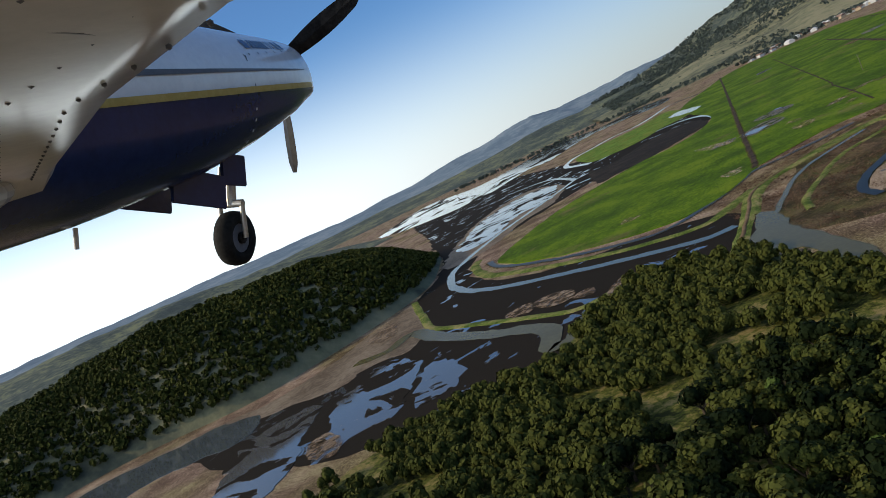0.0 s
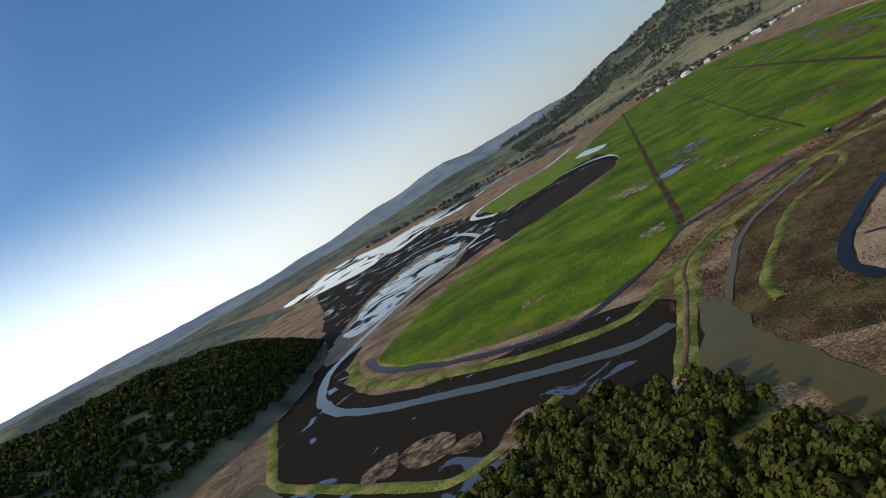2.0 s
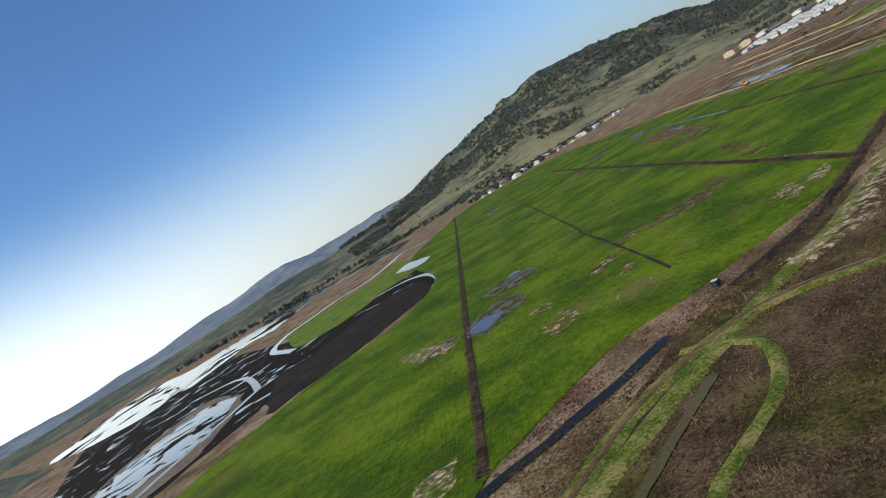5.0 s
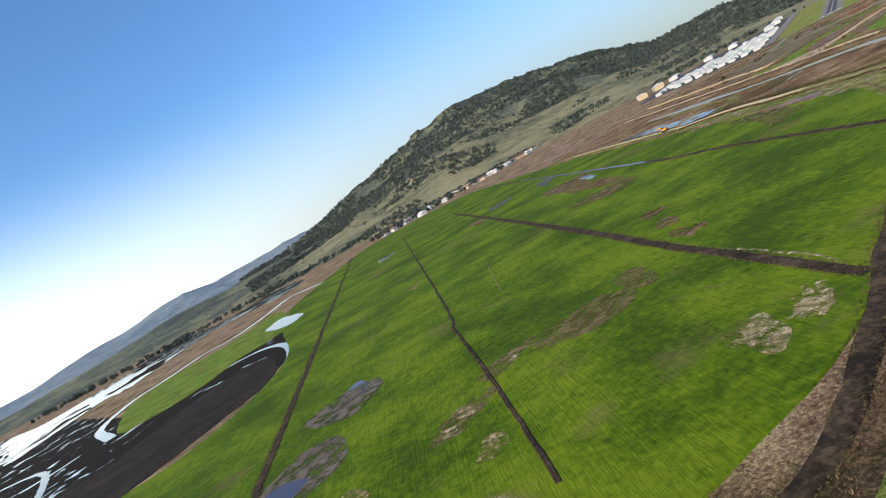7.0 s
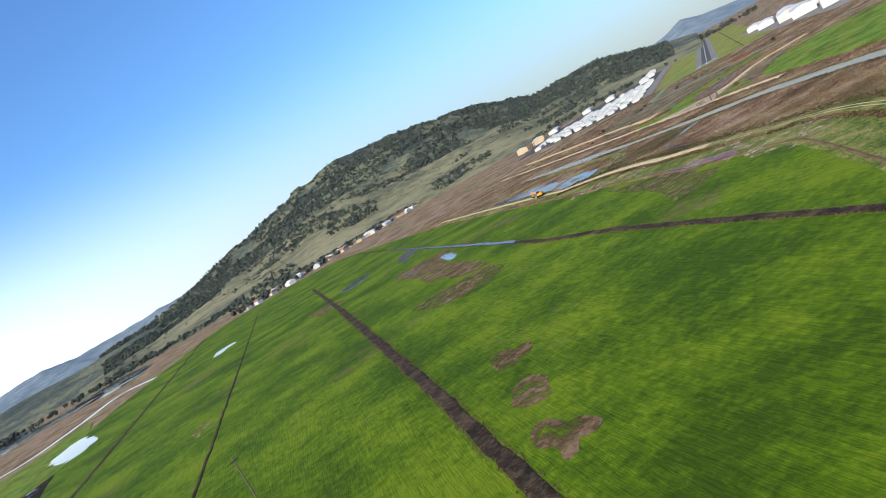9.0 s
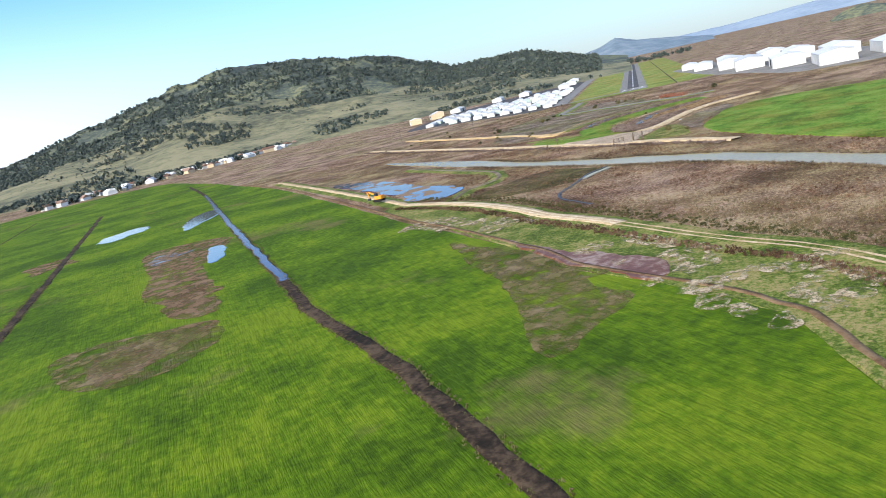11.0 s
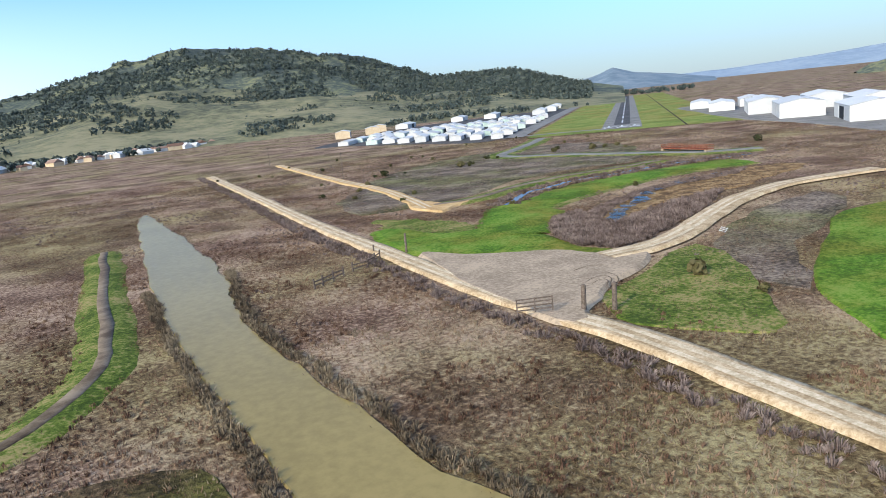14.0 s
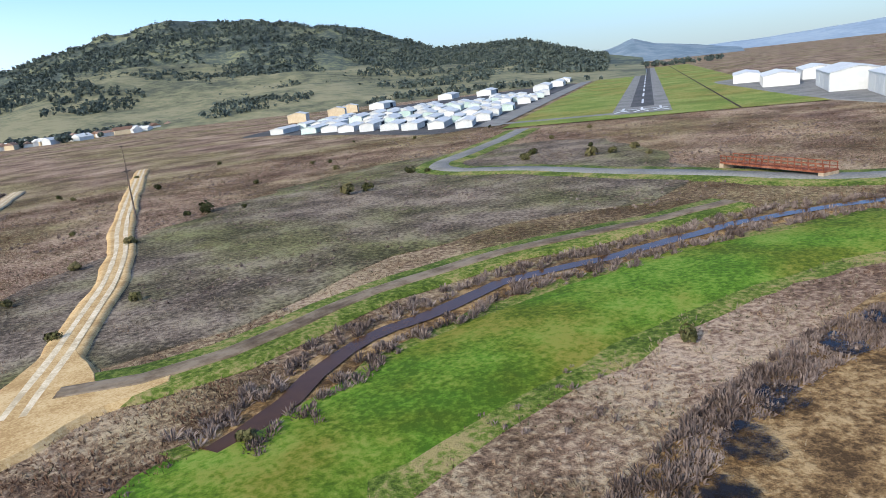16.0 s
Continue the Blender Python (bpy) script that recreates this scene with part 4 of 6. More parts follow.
strip("grass_strip", -22, 900, -62, 52, 0.25, M_MOWN, "mown green grass round the runway")
strip("runway", -6, 890, -11.5, 11.5, 0.34, M_ASPHALT, "grey asphalt runway with worn white markings", "runway")
strip("runway", 30, 880, -5, 5, 0.36, M_TARMAC, "darker rubbered strip down the runway", "runway")
strip("taxiway", -6, 880, 56, 68, 0.32, M_ASPHALT, "grey asphalt taxiway beside the runway", "taxiway")
strip("taxiway", -2, 6, 11, 57, 0.33, M_ASPHALT, "short asphalt link to the runway end", "taxiway")
strip("ditch", -22, 890, -34.5, -33.5, 0.3, M_DITCH, "dark drain along the runway grass")
mk = tagged(new("runway_marking"), "worn white arrow markings at the runway end", "marking", kind="structure")
for b in (-7.5, 0, 7.5):
    bm = bmesh.new()
    for s in (-1, 1):
        vs = [bm.verts.new(along(a, b + s * c, 0.4)) for a, c in ((12, 0), (2, 3.2), (0, 2.4), (8, 0))]
        f = bm.faces.new(vs)
        if f.normal.z < 0:
            f.normal_flip()
    for q in ([(12, -0.5), (24, -0.5), (24, 0.5), (12, 0.5)],):
        bm.faces.new([bm.verts.new(along(a, b + c, 0.405)) for a, c in q])
    bmesh.ops.recalc_face_normals(bm, faces=bm.faces)
    part("arrow", bm, M_WHITE, mk)
bm = bmesh.new()
bm.faces.new([bm.verts.new(along(a, c, 0.41)) for a, c in [(13, -10.5), (15, -10.5), (15, 10.5), (13, 10.5)]])
part("threshold_bar", bm, M_WHITE, mk)
for k in range(14):
    bm = bmesh.new()
    bm.faces.new([bm.verts.new(along(a, c, 0.41)) for a, c in [(50 + k * 56, -0.5), (82 + k * 56, -0.5), (82 + k * 56, 0.5), (50 + k * 56, 0.5)]])
    part("centre_dash", bm, M_WHITE, mk)

patch("apron_west", [along(a, b)[:2] for a, b in ((-8, 70), (20, 130), (70, 200), (100, 235), (330, 230), (420, 160), (480, 74), (200, 70))], 0.3, M_TARMAC, "dark tarmac apron between hangar rows", 0.6, 8)
patch("apron_east", [along(a, b)[:2] for a, b in ((-160, -100), (-150, -170), (60, -140), (190, -108), (200, -46), (100, -50), (0, -60), (-80, -80))], 0.3, M_ASPHALT, "grey tarmac apron by the large hangars", 0.6, 8)
ribbon("road", L_PERIM, 4.5, 0.45, M_ASPHALT, "narrow grey perimeter road", jitter=0.1, category="road")
ribbon("grass_strip", L_PERIM, 11, 0.3, M_LEVEE, "rough grass verge along the perimeter road")


def hangar(a, b, length, depth, height, turn, material, doors, pitch=0.12, label="white metal hangar with closed doors", group="hangars"):
    """A long hangar: walls, a low gabled roof and a row of doors."""
    ob = tagged(new("hangar"), label, "hangar", group)
    x, y, _ = along(a, b)
    base = math.degrees(math.atan2(AX.y, AX.x)) + turn
    ob.matrix_world = pose(x, y, 0.3, 0, 0, base)
    l, d, h, r = length / 2, depth / 2, height, height + depth * pitch
    bm = bmesh.new()
    v = [bm.verts.new(q) for q in ((-l, -d, 0), (l, -d, 0), (l, d, 0), (-l, d, 0), (-l, -d, h), (l, -d, h), (l, d, h), (-l, d, h), (-l, 0, r), (l, 0, r))]
    for f in ((0, 1, 5, 4), (2, 3, 7, 6), (1, 2, 6, 9, 5), (3, 0, 4, 8, 7)):
        bm.faces.new([v[i] for i in f])
    part("wall", bm, material, ob)
    bm = bmesh.new()
    e, t = 0.35, 0.12
    for s in (-1, 1):
        q = [(-l - e, s * (d + e), h - e * pitch * 2 + 0.05), (l + e, s * (d + e), h - e * pitch * 2 + 0.05), (l + e, 0, r + 0.05), (-l - e, 0, r + 0.05)]
        lo = [bm.verts.new(p) for p in q]
        hi = [bm.verts.new((p[0], p[1], p[2] + t)) for p in q]
        bm.faces.new(hi if s < 0 else hi[::-1])
        bm.faces.new(lo[::-1] if s < 0 else lo)
        for i in range(4):
            bm.faces.new((lo[i], lo[(i + 1) % 4], hi[(i + 1) % 4], hi[i]))
    bmesh.ops.recalc_face_normals(bm, faces=bm.faces)
    part("roof", bm, M_WHITE, ob)
    w = length / max(doors, 1)
    for s in (-1, 1):
        for k in range(doors):
            bm = bmesh.new()
            c = -l + w * (k + 0.5)
            bmesh.ops.create_cube(bm, size=1, matrix=Matrix.LocRotScale((c, s * (d + 0.03), h * 0.43), None, (w * 0.82, 0.1, h * 0.84)))
            part("door", bm, M_SHADE if rng.random() < 0.12 else (M_MINT if material == M_MINT else M_WHITE), ob)
    return ob


# rows of small hangars west of the runway, stepping back from the taxiway
for row in range(10):
    b0 = 74 + row * 14.5
    for col in range(9):
        a0 = 8 + row * 8.5 + col * 31 + rng.uniform(-3, 3)
        if (row + 2 * col) % 9 == 8 or (col > 6 and row > 3) or (col > 4 and row > 6):
            continue
        hangar(a0, b0, 20 + rng.uniform(0, 9), 8.0 + rng.uniform(-1, 1), 2.8 + rng.uniform(-0.3, 0.6), 8 + rng.uniform(-2, 2), M_MINT if rng.random() < 0.35 else M_WHITE, 3, label="small white and pale green metal hangar on tarmac", group="hangar rows")
for a0, b0, ln in ((380, 92, 60), (460, 88, 60), (540, 90, 50), (400, 150, 50), (400, 190, 40), (330, 235, 40)):
    hangar(a0, b0, ln, 14, 4.5, 4, M_WHITE, 4, label="long low white metal hangar beside the apron", group="hangar rows")
for a0, b0 in ((250, 245), (300, 255), (210, 260)):
    hangar(a0, b0, 22, 14, 6, 20, M_TAN, 2, label="tan walled building behind the hangar rows", group="airfield buildings")
# large hangars east of the runway
for a0, b0, ln, dp, h in ((165, -58, 44, 14, 4.5), (105, -66, 44, 16, 5), (140, -90, 44, 16, 5), (38, -82, 50, 20, 7), (-18, -88, 46, 20, 7), (40, -114, 40, 20, 7), (-20, -122, 40, 20, 7), (-75, -104, 40, 20, 6.5), (-70, -138, 40, 20, 6.5), (-130, -120, 40, 20, 6.5), (-125, -155, 40, 20, 6.5)):
    hangar(a0, b0, ln, dp, h, -6, M_WHITE, 3, 0.1, "large plain white metal hangar with shallow gable", "large hangars")


# ---- hills ----
def ridge(name, origin, pts, dist, foot, material, label, back=700, rough=0.10, seed=1.0, grain=0.004, steep=1.15):
    """A range of hills. pts: rows of azimuth and height of its crest; foot: how far before the crest it begins."""
    az = np.array([v[0] for v in pts])
    ht = np.array([v[1] for v in pts])
    n, k = max(40, int((az[-1] - az[0]) * 5)), 22
    verts, faces = [], []
    for i in range(n + 1):
        a = az[0] + (az[-1] - az[0]) * i / n
        h = np.interp(a, az, ht)
        fade = min(1.0, 6.0 * i / n, 6.0 * (n - i) / n)
        for j in range(k + 1):
            s = j / k
            d = dist - foot + (foot + back) * s
            u = (d - (dist - foot)) / foot if d < dist else 1 - (d - dist) / back
            prof = max(0.0, u) ** steep
            x, y = origin[0] + d * math.sin(radians(a)), origin[1] + d * math.cos(radians(a))
            w = noise.fractal(Vector((x * grain, y * grain, seed)), 0.9, 2.1, 5)
            z = h * prof * (1 + rough * w * (2.2 - 1.6 * prof)) + rough * h * 0.35 * w * min(1, prof * 3)
            verts.append((x, y, z if prof > 0.01 else -3.0))
    for i in range(n):
        for j in range(k):
            q = i * (k + 1) + j
            faces.append((q, q + 1, q + k + 2, q + k + 1)[::-1])
    ob = raw(name, verts, faces, material, smooth=True)
    bm = bmesh.new()
    bm.from_mesh(ob.data)
    bmesh.ops.recalc_face_normals(bm, faces=bm.faces)
    if sum(f.normal.z for f in bm.faces) < 0:
        bmesh.ops.reverse_faces(bm, faces=bm.faces)
    bm.to_mesh(ob.data)
    bm.free()
    return tagged(ob, label, "hill", kind="structure")


O = (320, 340)
def crest(rows, dist, eye=40):
    return [(a, max(6.0, eye + dist * math.tan(radians(e)))) for a, e in rows]


BURDELL = crest([(1, 0.0), (4, 0.4), (7, 0.6), (10.5, 1.3), (15, 2.4), (18, 3.2), (21.6, 4.5), (25, 4.8), (28, 4.6), (32.8, 3.9), (37.4, 2.9), (41.5, 1.4), (44.3, 1.3), (47, 1.4), (51, 0.0), (54, -0.6)], 2300)
ridge("hill_main", O, BURDELL, 2300, 1050, M_HILL_HAZE, "long dark oak-wooded mountain with grassy lower slopes", 900, 0.12, 2.0, steep=1.6)
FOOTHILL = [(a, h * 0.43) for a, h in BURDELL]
ridge("hill_foot", O, FOOTHILL, 1850, 620, M_HILLGRASS_HAZE, "grassy foothills dotted with dark oaks", 500, 0.16, 5.0)
ridge("hill_left", O, crest([(-40, -0.8), (-28, -0.5), (-18, -0.45), (-10, -0.3), (-2, 0.2), (5, 0.35), (9, 0.2)], 2000), 2000, 420, M_HILL_HAZE, "low wooded hills beyond the tidal water", 500, 0.2, 7.0)
ridge("hill_left", O, crest([(-78, -0.6), (-66, 0.4), (-56, 0.9), (-46, 0.5), (-38, 0.2), (-33, -0.9), (-30, -1.6)], 1150), 1150, 380, M_HILL_HAZE, "low wooded spur behind the near hill", 400, 0.2, 23.0)
ridge("hill_blue", O, crest([(-60, 0.3), (-45, 0.7), (-30, 0.4), (-20, 0.1), (-12.8, 0.3), (-7.7, 0.8), (-1, 1.4), (3, 1.0), (8, 1.3), (14, 1.2), (20, 0.8)], 3600), 3600, 700, M_FAR_HAZE, "distant ridge with blue haze put into its colour", 700, 0.12, 9.0)
ridge("hill_peak", O, crest([(47, -0.6), (50, 0.0), (52, 0.35), (53.4, 0.8), (55, 0.3), (57, 0.0), (60, -0.5)], 3300), 3300, 500, M_FAR_HAZE, "small peak beyond the runway, blue haze in its colour", 400, 0.1, 11.0)
ridge("hill_far", O, crest([(40, -0.2), (55, -0.1), (62, 0.0), (67, 0.3), (71, 0.6), (76, 1.0), (85, 0.9), (100, 0.6), (130, 0.3)], 4300), 4300, 500, M_FARTHEST_HAZE, "ridge across the plain, pale haze in its colour", 300, 0.08, 13.0)
ridge("hill_far", O, crest([(128, 0.2), (160, 0.5), (200, 0.4), (240, 0.6), (280, 0.4), (302, 0.3)], 4300), 4300, 500, M_FARTHEST_HAZE, "ridge behind, pale haze in its colour", 300, 0.08, 17.0)
ridge("hill_island", O, [(66.5, 3), (67.2, 14), (68.2, 20), (69.4, 12), (70.2, 3)], 1700, 60, M_HILL_HAZE, "small dark wooded knoll on the plain", 60, 0.2, 19.0)

# the wooded hill across the marsh
HF = np.array([(-200, 240), (-138, 256), (-106, 264), (-68, 290), (-13, 300), (11, 318), (41, 354), (58, 383), (66, 425), (60, 520)], float)
HH = [16, 26, 34, 41, 43, 43, 38, 32, 24, 10]
NW = np.array((-0.68, 0.73))
hill_pts = smooth_line([tuple(v) for v in HF], 6.0)
HN, HK = len(hill_pts), 18


def hill_at(i, s):
    """A place on the wooded hill: i along its foot, s from foot (0) over the crest (0.5) to the far side."""
    k = min(int(i), HN - 2)
    f = hill_pts[k] + (hill_pts[k + 1] - hill_pts[k]) * (i - k)
    h = np.interp(i / (HN - 1) * (len(HH) - 1), range(len(HH)), HH)
    x, y = f + NW * s * 190
    w = noise.fractal(Vector((x * 0.02, y * 0.02, 4.0)), 0.9, 2.0, 4)
    return x, y, max(-1, h * math.sin(math.pi * min(1, s)) ** 0.8 * (1 + 0.12 * w) + (0 if s > 0.02 else -0.5))


verts = [hill_at(i, j / HK) for i in range(HN) for j in range(HK + 1)]
faces = [(i * (HK + 1) + j, (i + 1) * (HK + 1) + j, (i + 1) * (HK + 1) + j + 1, i * (HK + 1) + j + 1) for i in range(HN - 1) for j in range(HK)]
tagged(raw("hill_wooded", verts, faces, M_HILLGRASS_HAZE, smooth=True), "steep wooded hill above the marsh", "hill", kind="structure")


# ---- trees ----
def clump_crown(r, count, leaf, seed, flat=0.75):
    """A crown of many small leafy tufts set on several uneven lobes."""
    g = random.Random(seed)
    lobes = []
    for _ in range(7):
        a, q = g.uniform(0, math.tau), r * g.uniform(0.1, 0.62)
        lobes.append((q * math.cos(a), q * math.sin(a), r * flat * g.uniform(-0.25, 0.45), r * g.uniform(0.36, 0.58)))
    verts, faces = [], []
    for _ in range(count):
        lx, ly, lz, lr = g.choice(lobes)
        while True:
            d = Vector((g.gauss(0, 1), g.gauss(0, 1), g.gauss(0.25, 1)))
            if d.length > 0.1:
                break
        d.normalize()
        p = Vector((lx, ly, lz)) + d * lr * g.uniform(0.72, 1.08)
        p.z *= flat + 0.2
        u = d.orthogonal().normalized()
        u.rotate(Matrix.Rotation(g.uniform(0, math.tau), 3, d).to_quaternion())
        v = d.cross(u)
        s = leaf * g.uniform(0.6, 1.4)
        tip = d * s * g.uniform(-0.3, 0.7)
        i = len(verts)
        verts += [tuple(p + u * s), tuple(p + v * s * 0.8 + tip), tuple(p - u * s), tuple(p - v * s * 0.8 - tip * 0.5)]
        faces += [(i, i + 1, i + 2), (i, i + 2, i + 3)]
    return verts, faces


def make_tree(seed, height, r, material, label):
    t = tagged(new("oak_tree"), label, "tree", "oaks on the near slope")
    g = random.Random(seed)
    bm = bmesh.new()
    top = height - r * 0.7

    def limb(p, q, r0, r1):
        d = (q - p).normalized()
        u = d.orthogonal().normalized()
        v = d.cross(u)
        a = [bm.verts.new(p + (u * math.cos(k * math.tau / 6) + v * math.sin(k * math.tau / 6)) * r0) for k in range(6)]
        b = [bm.verts.new(q + (u * math.cos(k * math.tau / 6) + v * math.sin(k * math.tau / 6)) * r1) for k in range(6)]
        for k in range(6):
            bm.faces.new((a[k], a[(k + 1) % 6], b[(k + 1) % 6], b[k]))

    fork = Vector((g.uniform(-0.3, 0.3), g.uniform(-0.3, 0.3), top * 0.5))
    limb(Vector((0, 0, -0.5)), fork, 0.32, 0.22)
    for k in range(5):
        a = k * math.tau / 5 + g.uniform(-0.4, 0.4)
        limb(fork, Vector((math.cos(a) * r * 0.6, math.sin(a) * r * 0.6, top + g.uniform(-0.5, 0.6))), 0.16, 0.05)
    part("trunk", bm, M_WOOD, t)
    verts, faces = clump_crown(r, 620, r * 0.13, seed)
    c = raw("crown", verts, faces, material, t)
    c.location = (0, 0, top)
    return t


WOODS = L_FOREST0


def inside(x, y, poly):
    hit = False
    for i in range(len(poly)):
        (x0, y0), (x1, y1) = poly[i - 1], poly[i]
        if (y0 > y) != (y1 > y) and x < (x1 - x0) * (y - y0) / (y1 - y0) + x0:
            hit = not hit
    return hit


WOODS = WOODS[:-1] + [(215, 90), (190, 60), (110, 100), (70, 150)]
patch("woodland_floor", WOODS, 0.5, M_FLOOR, "grassy leaf-strewn woodland floor", 2, 6)
protos = [make_tree(11, 5.2, 2.3, M_LEAF, "dark green spreading oak in dense woods"), make_tree(12, 4.4, 1.9, M_LEAF, "dark green spreading oak in dense woods"), make_tree(13, 6.0, 2.6, M_LEAF, "dark green spreading oak in dense woods"), make_tree(14, 3.6, 1.5, M_LEAF_L, "lighter green young oak in dense woods")]
placed = []
g = random.Random(7)
tries = 0
while len(placed) < 1150 and tries < 30000:
    tries += 1
    x, y = g.uniform(60, 215), g.uniform(60, 240)
    if not inside(x, y, WOODS) or any((x - a) ** 2 + (y - b) ** 2 < 5.6 for a, b in placed):
        continue
    if noise.noise(Vector((x * 0.07, y * 0.07, 1.3))) > 0.30:
        continue
    placed.append((x, y))
placed.sort(key=lambda p: math.hypot(p[0] - 165, p[1] - 105))
for k, (x, y) in enumerate(placed[:290]):
    pr = protos[3] if k % 9 == 0 else protos[k % 3]
    m = pose(x, y, 0.4, 0, 0, g.uniform(0, 360))
    if k < 4:
        protos[k].matrix_basis = m
    else:
        t = copy_thing(pr, m)
        s = g.uniform(0.85, 1.4)
        t.scale = (s, s, s * g.uniform(0.85, 1.1))


def woods(name, spots, r, material, label, count=46, leaf=0.30):
    """Many far trees in one mesh."""
    base = [clump_crown(1.0, count, leaf, 40 + k) for k in range(5)]
    allv, allf = [], []
    gg = random.Random(3)
    for x, y, z in spots:
        v, f = base[gg.randrange(5)]
        s = r * gg.uniform(0.65, 1.35)
        a = gg.uniform(0, math.tau)
        ca, sa = math.cos(a) * s, math.sin(a) * s
        o = len(allv)
        allv += [(x + p[0] * ca - p[1] * sa, y + p[0] * sa + p[1] * ca, z + s * 0.7 + p[2] * s * 1.15) for p in v]
        allf += [tuple(i + o for i in q) for q in f]
    return tagged(raw(name, allv, allf, material), label, "trees", kind="stuff")


woods("woods", [(x, y, 1.2) for x, y in placed[290:]], 2.3, M_LEAF, "dense dark green oaks on the slope", 360, 0.16)

spots = []
for _ in range(9500):
    i, s = g.uniform(0, HN - 1.01), g.uniform(0.02, 0.62)
    x, y, z = hill_at(i, s)
    if noise.noise(Vector((x * 0.025, y * 0.025, 8.0))) < 0.62 or s > 0.25:
        spots.append((x, y, z))
woods("woods", spots, 2.0, M_LEAF, "dense dark green oak woods on the hill", 26, 0.34)


# ---- rough ground, brush and bushes ----
S1B = [(567, 600), (562, 569), (556, 552), (553, 538), (550, 526), (543, 502), (537, 476), (520, 450)]
patch("rough_grass", [(450, 418), (470, 433), (508, 468), (518, 490), (523, 515), (529, 530), (535, 550), (543, 574), (560, 630), (566, 625)] + S1B + [(490, 424)], 0.26, M_LEVEE, "rough weedy grass between field and levee", 1.0, 3)
patch("rough_grass", L_REEDR, 0.2, M_PALE, "pale dry reeds inside the oxbow", 2, 4)
patch("rough_grass", L_RUSHES, 0.22, M_RUSHES, "tawny rushes in a wet hollow", 2, 4)
patch("rough_grass", L_GRASSW, 0.16, M_LEVEE, "short green grass beside the ditch fork", 4.5, 1.5)
patch("rough_grass", [(700, 690), (760, 700), (800, 690), (840, 720), (860, 770), (800, 790), (740, 760), (700, 720)], 0.12, M_BRUSH, "low grey scrub before the runway", 4, 8)

patch("rough_grass", L_GRASSS, 0.16, M_LEVEE, "rough green and brown grass by the gate", 1.5, 3)
patch("rough_grass", L_SCRUBS, 0.14, M_BRUSH, "grey brown scrub between road and field", 2, 4)
for px, py in L_PALES:
    for _ in range(4):
        spot(px + g.uniform(-8, 7), py + g.uniform(-7, 7), g.uniform(0.8, 2.4), M_CRUST, "pale dry crusted patch beside the levee", 1.6, 30)
patch("reed_bed", L_DARKREED, 0.10, M_REED, "dark green and brown reed bed beside the river", 1.5, 3)
EDGE = [(x + 2.2, y - 1.2) for x, y in FIELD[19:33]]
ribbon("track", EDGE, 0.9, 0.42, M_EARTH, "thin worn track along the field edge")

WET = [[(665, 778), (655, 752), (632, 667), (622, 614), (617, 587), (615, 563), (611, 538), (595, 491), (572, 455), (480, 360), (490, 352), (552, 402), (585, 450), (607, 494), (623, 540), (626, 564), (627, 587), (631, 618), (645, 669)], L_P5, L_APRON, L_W5, L_G3, L_RUST]
LINES = [(S1, 5.5), (L_S2, 5.0), (L_S3, 5.0), (L_S4, 4.5), (L_S4B, 3.5), ([(690, 640), (700, 650)] + L_GREENN, 8.0), (L_DITCHN, 1.8), (L_CREEK, 0.8), (L_CREEK_B, 2.2), (L_PERIM, 6.0), (L_LOOP, 2.6), (L_W6, 3.0), (L_W6B, 1.5), (L_L1, 2.5), (L_L2, 1.6), (L_W7, 1.4), (L_CROSS_LEVEE, 2.5), (L_DITCHR, 2.5), (L_SANDR, 4.0), (T4, 3.5)]


def free(pts, extra=()):
    """Which of the places lie on open ground, off water, fields and roads."""
    x, y = pts[:, 0], pts[:, 1]
    ok = np.ones(len(pts), bool)
    rounded = [(676, 578), (687, 586), (712, 594), (727, 598), (750, 585), (760, 528), (720, 464), (616, 448), (628, 499), (646, 535), (661, 562)]
    for poly in [FIELD, rounded, *WET, *extra]:
        hit = np.zeros(len(pts), bool)
        for i in range(len(poly)):
            (x0, y0), (x1, y1) = poly[i - 1], poly[i]
            if y0 == y1:
                continue
            hit ^= ((y0 > y) != (y1 > y)) & (x < (x1 - x0) * (y - y0) / (y1 - y0) + x0)
        ok &= ~hit
    for line, gap in LINES:
        for p0, p1 in zip(line[:-1], line[1:]):
            a, d = np.array(p0, float), np.array(p1, float) - np.array(p0, float)
            t = np.clip(((pts - a) @ d) / (d @ d + 1e-9), 0, 1)
            ok &= np.hypot(*(pts - a - t[:, None] * d).T) > gap * 0.8
    return ok


